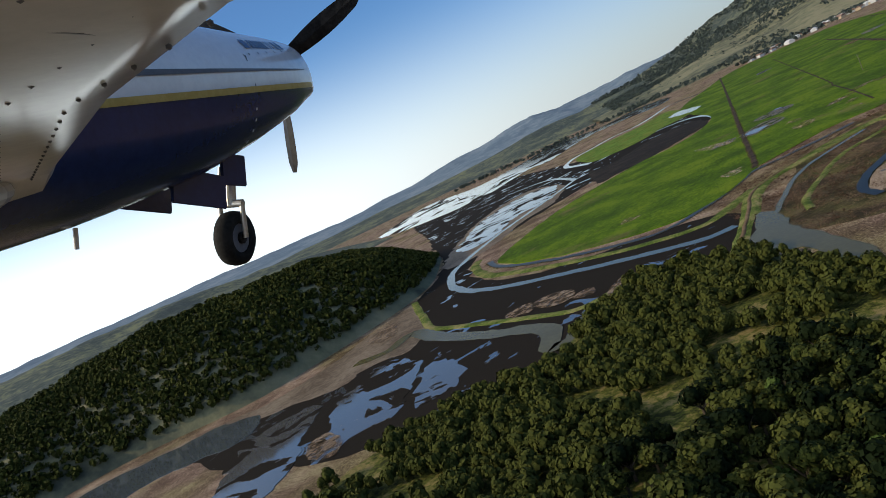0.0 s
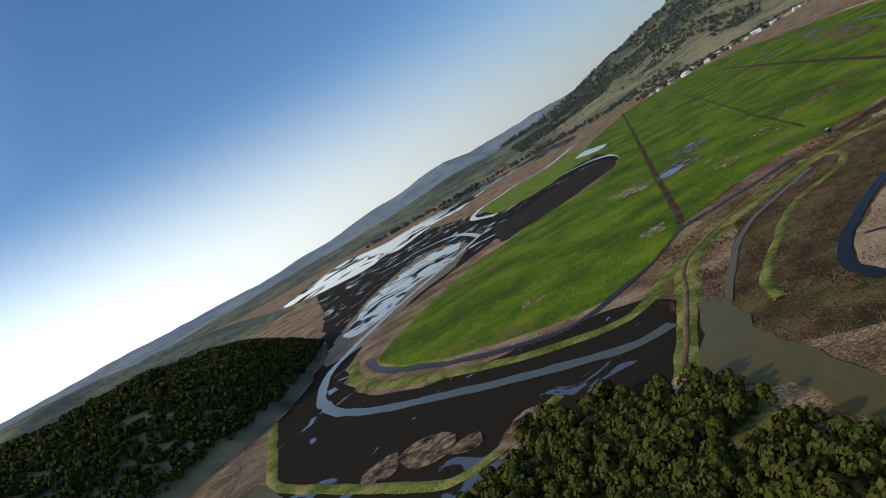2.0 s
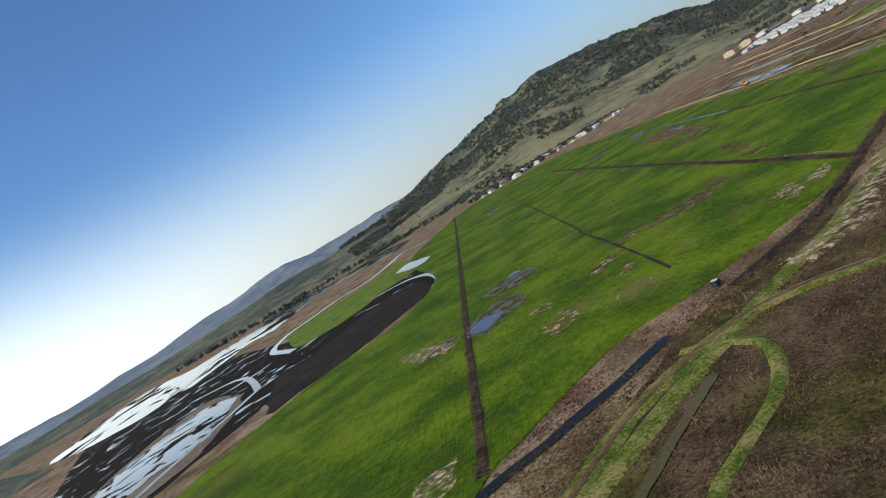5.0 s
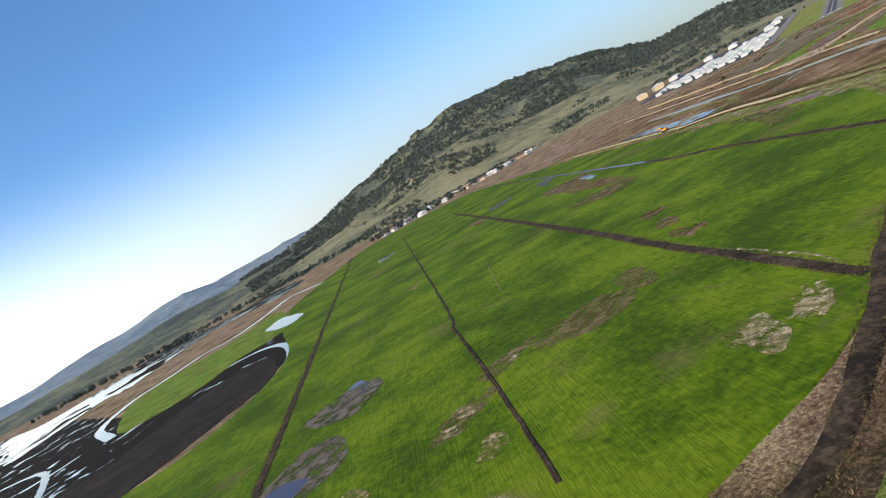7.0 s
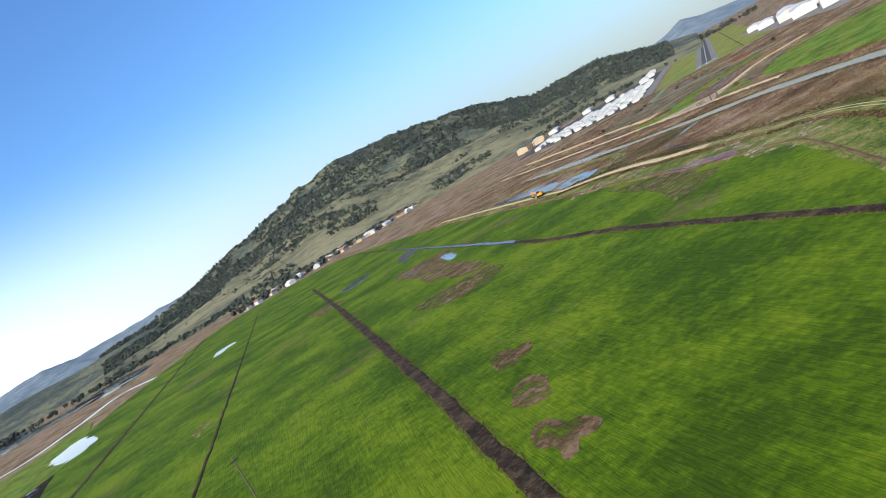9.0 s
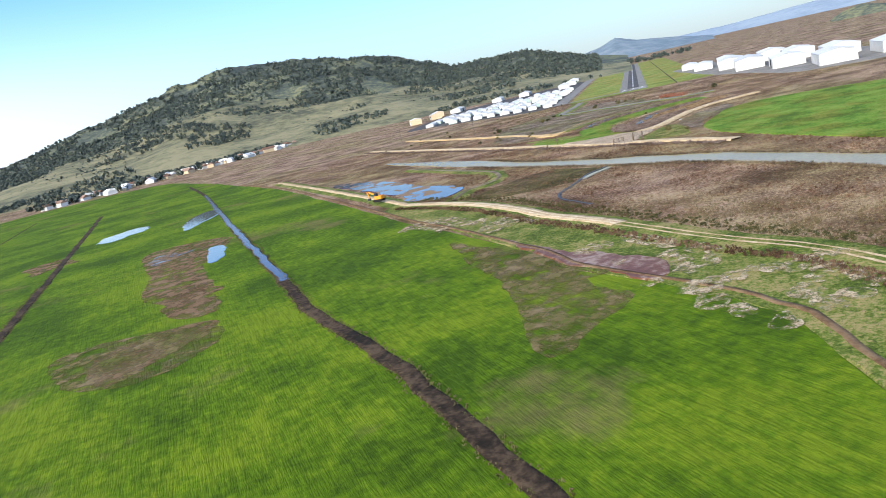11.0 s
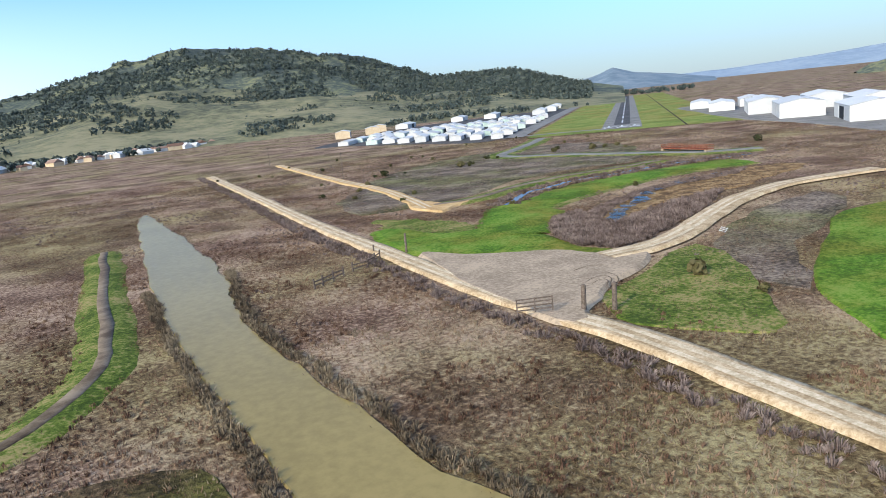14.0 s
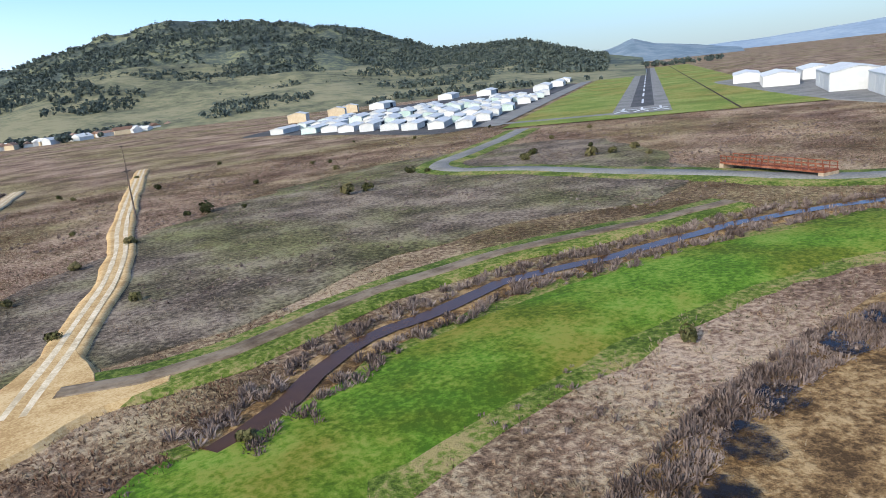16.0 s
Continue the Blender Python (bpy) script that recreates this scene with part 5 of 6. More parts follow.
def tussocks(name, areas, material, label, low, high, seed):
    """Tufts of dry stems: small bunches of leaning blades."""
    gen = np.random.RandomState(seed)
    all_pts = []
    for x0, x1, y0, y1, count in areas:
        pts = np.c_[gen.uniform(x0, x1, count), gen.uniform(y0, y1, count)]
        all_pts.append(pts[free(pts)])
    p = np.concatenate(all_pts)
    x, y = p.T
    dens = np.sin(x * 0.13 + seed) * np.cos(y * 0.11 + 0.7 * seed) + 0.7 * np.sin(x * 0.31 + y * 0.23) + 0.5 * np.cos(x * 0.07 - y * 0.19 + seed)
    p = p[dens > gen.uniform(-1.6, 0.2, len(p))]
    tuft = gen.uniform(low, high, len(p))
    p, tuft = np.repeat(p, 6, 0), np.repeat(tuft, 6)
    n = len(p)
    a, reach, h = gen.uniform(0, 6.283, n), gen.uniform(0, 0.9, n), tuft * gen.uniform(0.6, 1.15, n)
    lean, w, t = gen.uniform(0.2, 1.1, n) * tuft, gen.uniform(0.04, 0.09, n), a + gen.uniform(-1.5, 1.5, n)
    way = np.c_[np.cos(a), np.sin(a)]
    foot, across = p + way * reach[:, None], np.c_[-np.sin(t), np.cos(t)] * w[:, None]
    zero = np.zeros(n)
    tri = np.stack([np.c_[foot + across, zero], np.c_[foot - across, zero], np.c_[foot + way * lean[:, None], h]], 1)
    me = bpy.data.meshes.new(name)
    me.vertices.add(3 * n)
    me.vertices.foreach_set("co", tri.ravel())
    me.loops.add(3 * n)
    me.loops.foreach_set("vertex_index", np.arange(3 * n))
    me.polygons.add(n)
    me.polygons.foreach_set("loop_start", np.arange(0, 3 * n, 3))
    me.update(calc_edges=True)
    me.materials.append(material)
    return tagged(new(name, me), label, "grass", kind="stuff")


tussocks("tussocks", [(548, 720, 440, 700, 40000), (620, 720, 600, 900, 16000)], M_TWIG, "dry brown marsh tussocks", 0.14, 0.42, 3)
tussocks("tussocks", [(690, 940, 600, 860, 42000)], M_TWIG, "short dry brown stems and weeds", 0.08, 0.28, 11)
tussocks("tussocks", [(690, 960, 600, 860, 16000)], M_BUSH, "low green weeds on the plain", 0.06, 0.22, 12)
tussocks("tussocks", [(540, 720, 430, 620, 22000), (640, 900, 540, 860, 30000)], M_TWIG_G, "grey dry reeds and stems", 0.16, 0.48, 8)
tussocks("tussocks", [(200, 420, 205, 380, 26000)], M_TWIG, "dry brown reeds between old levees", 0.3, 0.8, 5)
tussocks("tussocks", [(440, 570, 410, 640, 24000)], M_BUSH, "weedy green tufts along the levee", 0.2, 0.6, 6)
tussocks("tussocks", [(490, 575, 440, 640, 12000)], M_TWIG_G, "dry pale tufts along the levee", 0.2, 0.6, 16)


def scatter(poly, count, seed):
    gen = np.random.RandomState(seed)
    a = np.array(poly)
    pts = np.c_[gen.uniform(a[:, 0].min(), a[:, 0].max(), count), gen.uniform(a[:, 1].min(), a[:, 1].max(), count)]
    return [(x, y, 0.0) for x, y in pts[free(pts)] if inside(x, y, poly)]


BRUSH = L_BRUSHA


def twigs(spots, high, material, label, seed, stems=34):
    """Leafless shrubs: bunches of fine stems spreading from a foot."""
    gen = np.random.RandomState(seed)
    verts, faces = [], []
    for x, y, z in spots:
        h = high * gen.uniform(0.6, 1.25)
        for _ in range(stems):
            a, r0, r1 = gen.uniform(0, 6.283), gen.uniform(0, 0.35), gen.uniform(0.1, 0.95) * h
            w = gen.uniform(0.014, 0.034)
            ca, sa = math.cos(a), math.sin(a)
            top = h * gen.uniform(0.45, 1.0) * (1.1 - 0.5 * r1 / h)
            o = len(verts)
            verts += [(x + r0 * ca - w * sa, y + r0 * sa + w * ca, z), (x + r0 * ca + w * sa, y + r0 * sa - w * ca, z), (x + r1 * ca, y + r1 * sa, z + top), (x + r1 * 0.7 * ca - w * 3 * sa, y + r1 * 0.7 * sa + w * 3 * ca, z + top * 0.75)]
            faces += [(o, o + 1, o + 2), (o, o + 2, o + 3)]
    return tagged(raw("brush", verts, faces, material), label, "brush", kind="stuff")


twigs(scatter(BRUSH, 5200, 4), 1.15, M_TWIG_P, "dense leafless grey brown brush", 1)
band = []
for line, off in ((L_DITCHN, 3.2), (L_DITCHN, -3.0), (L_S2, 5.2)):
    pl = smooth_line(line, 0.45, False, 0.8)
    for i in range(1, len(pl) - 1):
        t = pl[i + 1] - pl[i - 1]
        nn = np.array((t[1], -t[0])) / (np.linalg.norm(t) + 1e-6)
        q = pl[i] + nn * (off + g.uniform(-1.5, 1.5))
        band.append((q[0], q[1], 0.1))
twigs(band, 0.95, M_TWIG_P, "leafless brush along the ditches", 2)
gen0 = np.random.RandomState(41)
FRINGE = [(645, 669), (634, 636), (631, 618), (629, 598), (627, 587), (628, 576), (626, 564), (625, 554), (623, 540), (607, 494), (585, 450)]
FRINGE_W = [(632, 667), (625, 634), (622, 614), (619, 599), (617, 587), (615, 572), (614, 554), (611, 538), (595, 491), (572, 455)]
band = []
for line, off in ((FRINGE, 1.1), (FRINGE_W, -1.0)):
    pl = smooth_line(line, 0.28, False, 0.6)
    for i in range(1, len(pl) - 1):
        t = pl[i + 1] - pl[i - 1]
        nn = np.array((t[1], -t[0])) / (np.linalg.norm(t) + 1e-6)
        q = pl[i] + nn * (off * (1 if nn[0] > 0 else -1) + g.uniform(-0.8, 0.8))
        band.append((q[0], q[1], 0.1))
def along_lines(rows, step):
    """Places scattered beside lines: rows of (line, offset, spread)."""
    out = []
    for line, off, spread in rows:
        pl = smooth_line(line, step, False, 0.5)
        for i in range(1, len(pl) - 1):
            t = pl[i + 1] - pl[i - 1]
            q = pl[i] + np.array((t[1], -t[0])) / (np.linalg.norm(t) + 1e-6) * (off + g.uniform(-spread, spread))
            out.append((q[0], q[1], 0.25))
    return out


near_ditch = [(D1[2:], 1.3, 0.5), (D1[2:], -1.3, 0.5), (L_D3[1:], 1.5, 0.6), (L_D3[1:], -1.5, 0.6), (T4[:6], 1.4, 0.6), (T4[:6], -1.4, 0.6), (L_DITCHR, 2.0, 0.8), (L_DITCHR, -2.0, 0.8), (L_W1B, 2.2, 0.8)]
twigs(along_lines(near_ditch, 0.7), 0.42, M_BUSH, "ragged weeds along the field ditches", 31, 14)
twigs(along_lines([(S1[3:], 4.6, 0.9), (S1[3:], 6.0, 0.9)], 0.35), 0.6, M_TWIG_D, "dark brown reeds along the levee road", 32, 18)
twigs(along_lines([(S1[3:], -5.5, 1.6), (S1[3:], -7.5, 2.0)], 0.35), 0.5, M_BUSH, "rough green weeds on the levee side", 33, 18)
pts = np.c_[gen0.uniform(212, 345, 9000), gen0.uniform(212, 345, 9000)]
twigs([(x, y, 0.05) for x, y in pts[free(pts)] if noise.noise(Vector((x * 0.06, y * 0.06, 4.0))) > -0.1], 0.5, M_TWIG_D, "dark red brown reeds between old levees", 34, 12)
M_BOGPOOL = ragged(water_mat("bog_pool", (0.012, 0.010, 0.010), 0.2, 0.08), 0.46, 0.9)
for x, y, r in ((729, 640, 1.5), (726, 638.5, 1.2), (731, 641.5, 1.0), (708, 631.5, 1.5), (711, 633, 1.1), (713, 634.5, 1.2), (716, 636, 0.9), (721, 637.5, 1.1), (736, 643, 1.0), (742, 644.5, 1.2), (752, 645, 0.9), (759, 645, 1.0), (767, 643, 0.9)):
    spot(x, y, r, M_BOGPOOL, "small dark pool broken by rushes", 1.9, 35)
THICKET = [(698, 636), (705, 637), (716, 643), (727, 646), (740, 648), (754, 648), (780, 642), (770, 639), (750, 644), (736, 644), (724, 642), (712, 637), (703, 631)]
twigs(scatter(THICKET, 5000, 14), 0.9, M_TWIG_P, "dense leafless thicket along the wet hollow", 8, 26)
twigs(band, 0.8, M_TWIG_G, "pale dry reeds along the river bank", 5, 22)
clumps = []
gen = np.random.RandomState(21)
pts = np.c_[gen.uniform(630, 900, 9000), gen.uniform(600, 860, 9000)]
for x, y in pts[free(pts, [L_RUSHES, L_GRASSW])]:
    if noise.noise(Vector((x * 0.05, y * 0.05, 6.0))) > 0.12:
        clumps.append((x, y, 0.0))
twigs(clumps, 0.55, M_TWIG_P, "patches of low dark leafless brush", 6, 18)
clumps = []
pts = np.c_[gen.uniform(560, 665, 9000), gen.uniform(440, 680, 9000)]
for x, y in pts[free(pts)]:
    if noise.noise(Vector((x * 0.06, y * 0.06, 2.0))) > 0.05:
        clumps.append((x, y, 0.0))
twigs(clumps, 0.5, M_TWIG, "patches of taller red brown reeds", 7, 18)


def bush(x, y, r, k):
    verts, faces = clump_crown(r, 150, r * 0.2, 70 + k)
    ob = raw("bush", [(v[0], v[1], v[2] + r * 0.45) for v in verts], faces, M_BUSH)
    ob.location = (x, y, 0.1)
    return tagged(ob, "low rounded dark green bush on open ground", "bush", "scattered bushes")


for k, (x, y) in enumerate(L_BUSHES):
    bush(x, y, 1.0 + 0.5 * ((k * 7) % 3), k)
for k in range(26):
    bush(g.uniform(690, 900), g.uniform(700, 880), g.uniform(0.7, 1.3), 30 + k)


# ---- town and trees at the foot of the mountain ----
def house(x, y, turn, w, d, h, wall):
    ob = tagged(new("house"), "small pale house with a brown roof", "house", "houses at the hill foot")
    ob.matrix_world = pose(x, y, 0.0, 0, 0, turn)
    bm = bmesh.new()
    bmesh.ops.create_cube(bm, size=1, matrix=Matrix.LocRotScale((0, 0, h / 2), None, (w, d, h)))
    part("wall", bm, wall, ob)
    bm = bmesh.new()
    q = [(-w / 2 - 0.5, -d / 2 - 0.5, h), (w / 2 + 0.5, -d / 2 - 0.5, h), (w / 2 + 0.5, d / 2 + 0.5, h), (-w / 2 - 0.5, d / 2 + 0.5, h), (-w / 2, 0, h + d * 0.3), (w / 2, 0, h + d * 0.3)]
    v = [bm.verts.new(p) for p in q]
    for f in ((0, 1, 5, 4), (2, 3, 4, 5), (1, 2, 5), (3, 0, 4), (3, 2, 1, 0)):
        bm.faces.new([v[i] for i in f])
    part("roof", bm, M_ROOF if rng.random() < 0.6 else M_WHITE, ob)


tree_line = []
for k in range(64):
    s = k / 63
    x, y = 575 + 390 * s + rng.uniform(-14, 14), 1330 + 150 * s + rng.uniform(-26, 26)
    house(x, y, rng.uniform(0, 180), rng.uniform(9, 22), rng.uniform(7, 12), rng.uniform(3, 5), M_WHITE if k % 3 else M_TAN)
    for _ in range(5):
        tree_line.append((x + rng.uniform(-20, 20), y + rng.uniform(-5, 50), 0))
for k in range(150):
    s = rng.random()
    tree_line.append((-40 + 560 * s + rng.uniform(-20, 20), 1660 - 60 * s + rng.uniform(-40, 60), 0))
for k in range(110):
    tree_line.append((*along(910 + rng.uniform(0, 260), rng.uniform(-120, 220))[:2], 0))
woods("woods", tree_line, 5.0, M_OAK_HAZE, "dark trees along the foot of the hills")


def on_ridge(pts, dist, foot, lo, hi, count, seed, limit):
    """Places on the front slope of a range of hills."""
    gg = random.Random(seed)
    out = []
    az = [p[0] for p in pts]
    ht = [p[1] for p in pts]
    while len(out) < count:
        a, s = gg.uniform(az[0] + 2, az[-1] - 2), gg.uniform(lo, hi)
        d = dist - foot + foot * s
        x, y = O[0] + d * math.sin(radians(a)), O[1] + d * math.cos(radians(a))
        if noise.noise(Vector((x * 0.006, y * 0.006, seed))) < limit:
            continue
        out.append((a, s, x, y))
    return out


def drop(ob, spots, sink):
    """The height of a hill's surface under each place."""
    from_top = []
    for _, _, x, y in spots:
        hit, loc, _, _ = ob.ray_cast(Vector((x, y, 2000)), Vector((0, 0, -1)))
        if hit and loc.z > 0.5:
            from_top.append((x, y, loc.z - sink))
    return from_top


by_name = {o.name: o for o in scene.objects if o.name.startswith("hill_")}
bpy.context.view_layer.update()
woods("woods", drop(by_name["hill_main"], on_ridge(BURDELL, 2300, 1050, 0.25, 1.0, 9000, 3, -0.4), 1.5), 6.0, M_OAK_HAZE, "oak woods covering the mountain", 14)
woods("woods", drop(by_name["hill_foot"], on_ridge(FOOTHILL, 1850, 620, 0.05, 0.95, 1500, 6, 0.12), 1.0), 5.0, M_OAK_HAZE, "scattered oaks on the grassy foothills", 16)


# ---- fences, posts and other small things ----
def post(x, y, h, r, name="post", label="weathered wooden post beside the road", lean=2.0):
    ob = tagged(new(name), label, "post", "wooden posts")
    ob.matrix_world = pose(x, y, 0, lean, -lean, 20)
    bm = bmesh.new()
    bmesh.ops.create_cone(bm, cap_ends=True, segments=9, radius1=r, radius2=r * 0.9, depth=h + 0.6, matrix=Matrix.Translation((0, 0, h / 2 - 0.3)))
    part("shaft", bm, M_POST, ob)
    bm = bmesh.new()
    bmesh.ops.create_cone(bm, cap_ends=True, segments=9, radius1=r * 1.05, radius2=r * 0.5, depth=0.18, matrix=Matrix.Translation((0, 0, h + 0.06)))
    part("cap", bm, M_POST, ob)
    return ob


for x, y, h, r in ((661, 601, 3.4, 0.32), (663.5, 598.5, 3.4, 0.32), (671, 649, 3.6, 0.22), (668, 655, 1.6, 0.15)):
    post(x, y, h, r)
gate = tagged(new("gate"), "old wooden field gate standing open", "gate")
gate.matrix_world = pose(658, 603, 0.95, 0, 0, 145)
for z in (0.3, 0.75, 1.2, 1.6):
    bm = bmesh.new()
    bmesh.ops.create_cube(bm, size=1, matrix=Matrix.LocRotScale((2.2, 0, z), None, (4.4, 0.08, 0.16)))
    part("rail", bm, M_POST, gate)
for x in (0.1, 2.2, 4.3):
    bm = bmesh.new()
    bmesh.ops.create_cube(bm, size=1, matrix=Matrix.LocRotScale((x, 0.09, 0.85), None, (0.14, 0.08, 1.8)))
    part("upright", bm, M_POST, gate)
for (x, y) in ((740, 781), (770, 905), L_POLE_FIELD[0]):
    pole = tagged(new("utility_pole"), "tall thin wooden utility pole with a crossarm", "pole", "utility poles")
    pole.matrix_world = pose(x, y, 0, 0, 0, 30)
    bm = bmesh.new()
    bmesh.ops.create_cone(bm, cap_ends=True, segments=8, radius1=0.2, radius2=0.12, depth=11, matrix=Matrix.Translation((0, 0, 5.4)))
    part("shaft", bm, M_POST, pole)
    bm = bmesh.new()
    bmesh.ops.create_cube(bm, size=1, matrix=Matrix.LocRotScale((0, 0, 10.2), None, (2.4, 0.16, 0.2)))
    part("crossarm", bm, M_POST, pole)
fence = tagged(new("fence"), "broken dark wooden fence running down to the river", "fence")
fl = smooth_line(L_FENCE, 2.2)
for i, v in enumerate(fl):
    bm = bmesh.new()
    bmesh.ops.create_cube(bm, size=1, matrix=pose(v[0], v[1], 0.7, g.uniform(-6, 6), g.uniform(-6, 6), 20) @ Matrix.Diagonal((0.22, 0.22, 1.9, 1)))
    part("post", bm, M_POST, fence)
    if i and i % 4:
        u = fl[i - 1]
        for z in (0.5, 1.1):
            mid = (v + u) / 2
            bm = bmesh.new()
            ang = math.degrees(math.atan2(v[1] - u[1], v[0] - u[0]))
            bmesh.ops.create_cube(bm, size=1, matrix=pose(mid[0], mid[1], z, 0, g.uniform(-4, 4), ang) @ Matrix.Diagonal((float(np.linalg.norm(v - u)), 0.08, 0.18, 1)))
            part("rail", bm, M_POST, fence)
M_RUSTY = mat("rusted_steel", [(0.10, 0.03, 0.018), (0.17, 0.055, 0.03), (0.25, 0.11, 0.07)], scale=1.0, fine=5, rough=0.8, bump=0.3, bump_dist=0.03)
bridge = tagged(new("rusty_bridge"), "long rusty red steel footbridge lying by the road", "bridge")
bridge.matrix_world = pose(820, 684, 0.2, 0, 0, 74)
bm = bmesh.new()
bmesh.ops.create_cube(bm, size=1, matrix=Matrix.LocRotScale((0, 0, 0.9), None, (22, 3.2, 0.35)))
part("deck", bm, M_RUSTY, bridge)
for sy in (-1.5, 1.5):
    for z in (1.5, 2.2):
        bm = bmesh.new()
        bmesh.ops.create_cube(bm, size=1, matrix=Matrix.LocRotScale((0, sy, z), None, (22, 0.12, 0.14)))
        part("rail", bm, M_RUSTY, bridge)
    for k in range(17):
        bm = bmesh.new()
        bmesh.ops.create_cube(bm, size=1, matrix=Matrix.LocRotScale((-10.8 + k * 1.35, sy, 1.6), None, (0.12, 0.12, 1.3)))
        part("baluster", bm, M_RUSTY, bridge)
for sx in (-10.5, 10.5):
    bm = bmesh.new()
    bmesh.ops.create_cube(bm, size=1, matrix=Matrix.LocRotScale((sx, 0, 0.3), None, (1.0, 3.4, 1.0)))
    part("abutment", bm, M_GRAVEL, bridge)

M_ORANGE = mat("orange_paint", [(0.55, 0.20, 0.03), (0.65, 0.27, 0.04)], scale=1, fine=5, rough=0.5, bump=0.1)
M_RUBBER = mat("black_rubber", [(0.012, 0.012, 0.012), (0.025, 0.025, 0.024)], scale=2, fine=9, rough=0.75, bump=0.2, bump_dist=0.02)
dg = L_DIGGER[0]
digger = tagged(new("excavator"), "orange tracked excavator on the levee road", "excavator")
digger.matrix_world = pose(dg[0], dg[1], 1.0, 0, 0, 110)


def box(name, parent, c, size, material, turn=(0, 0, 0), bevel=0.06):
    bm = bmesh.new()
    bmesh.ops.create_cube(bm, size=1, matrix=pose(*c, *turn) @ Matrix.Diagonal((*size, 1)))
    bmesh.ops.bevel(bm, geom=list(bm.edges), offset=min(bevel, min(size) * 0.3), segments=2, affect="EDGES")
    return part(name, bm, material, parent)


for sy in (-1.1, 1.1):
    box("track", digger, (0, sy, 0.5), (4.0, 0.7, 0.95), M_RUBBER, bevel=0.3)
box("body", digger, (-0.4, 0, 1.6), (3.0, 2.4, 1.2), M_ORANGE)
box("cab", digger, (0.6, 0.6, 2.4), (1.3, 1.0, 1.5), M_SHADE)
box("boom", digger, (2.6, -0.2, 3.0), (3.6, 0.4, 0.5), M_ORANGE, (0, -25, 0))
box("arm", digger, (4.6, -0.2, 2.6), (0.35, 0.35, 2.8), M_ORANGE, (0, 18, 0))
box("bucket", digger, (4.5, -0.2, 1.1), (0.9, 1.0, 0.8), M_SHADE)
pb = L_PUMP[0]
pump = tagged(new("pump_box"), "dark pump box with a white lid by the ditch", "pump")
pump.matrix_world = pose(pb[0], pb[1], 0.3, 0, 0, 30)
box("body", pump, (0, 0, 0.6), (2.0, 1.4, 1.3), M_SHADE)
box("lid", pump, (0, 0, 1.3), (1.2, 1.5, 0.12), M_WHITE)
pl = L_PALLET[0]
pal = tagged(new("broken_fence"), "broken white wooden fence panel leaning in grass", "fence")
pal.matrix_world = pose(pl[0], pl[1], 0.1, 35, 0, 60)
for k in range(3):
    box("rail", pal, (0, 0, 0.2 + k * 0.3), (1.9, 0.07, 0.1), M_WHITE)
for k in (-0.85, 0, 0.85):
    box("upright", pal, (k, 0.07, 0.5), (0.1, 0.07, 1.0), M_WHITE)

# ---- the plan becomes metres ----
for me in bpy.data.meshes:
    me.transform(Matrix.Scale(PLAN, 4))
for o in scene.objects:
    if o not in (cam, sun):
        o.location *= PLAN


# ---- the aircraft, where it flies as the shot begins ----
M_PLANE_W = mat("aircraft_white", [(0.60, 0.61, 0.63), (0.66, 0.67, 0.68)], scale=2, fine=12, rough=0.14, bump=0.02, bump_dist=0.002, spec=0.5)
M_PLANE_B = mat("aircraft_navy", [(0.010, 0.020, 0.075), (0.013, 0.026, 0.095)], scale=2, fine=12, rough=0.2, bump=0.02, bump_dist=0.002, spec=0.5)
M_GOLD = mat("gold_stripe", [(0.42, 0.30, 0.09), (0.48, 0.35, 0.12)], scale=3, fine=12, rough=0.35, bump=0)
M_GREYSTRIPE = mat("grey_stripe", [(0.10, 0.11, 0.13), (0.13, 0.14, 0.16)], scale=3, fine=12, rough=0.35, bump=0)
M_BLADE = mat("black_blade", [(0.012, 0.012, 0.013), (0.03, 0.03, 0.03)], scale=3, fine=14, rough=0.45, bump=0.05, bump_dist=0.002)
M_STEEL = mat("worn_steel", [(0.42, 0.40, 0.36), (0.55, 0.53, 0.50)], scale=8, fine=30, rough=0.35, metal=0.8, bump=0.1, bump_dist=0.002)
eye0, aim0, roll0 = PATH[0][1:]
AXES = Matrix(((0.2735, -0.9540, -0.1228, 0), (0.2284, -0.0596, 0.9717, 0), (-0.9343, -0.2938, 0.2016, 0), (0, 0, 0, 1)))
plane = tagged(new("light_aircraft"), "white and navy single engine aircraft in flight with wheels down", "aircraft")
plane.matrix_world = look(eye0, aim0, roll0) @ AXES  # x ahead, y to its left, z up
MID = 2.7  # the aircraft's centre line lies this far to the left of the camera
SECTIONS = [(5.34, 0.38, 0.58, 0.16), (5.24, 0.26, 0.60, 0.31), (5.0, 0.13, 0.61, 0.42), (4.6, 0.0, 0.62, 0.49), (4.1, -0.12, 0.63, 0.53), (3.4, -0.25, 0.65, 0.57), (2.5, -0.35, 0.70, 0.60), (1.7, -0.39, 0.95, 0.60), (0.9, -0.41, 1.35, 0.60), (-1.3, -0.36, 1.36, 0.58), (-2.8, -0.12, 0.95, 0.34), (-4.6, 0.28, 0.66, 0.06)]
SECTIONS = [(3.4 + (v[0] - 3.4) * 0.8 if v[0] > 3.4 else v[0], *v[1:]) for v in SECTIONS]
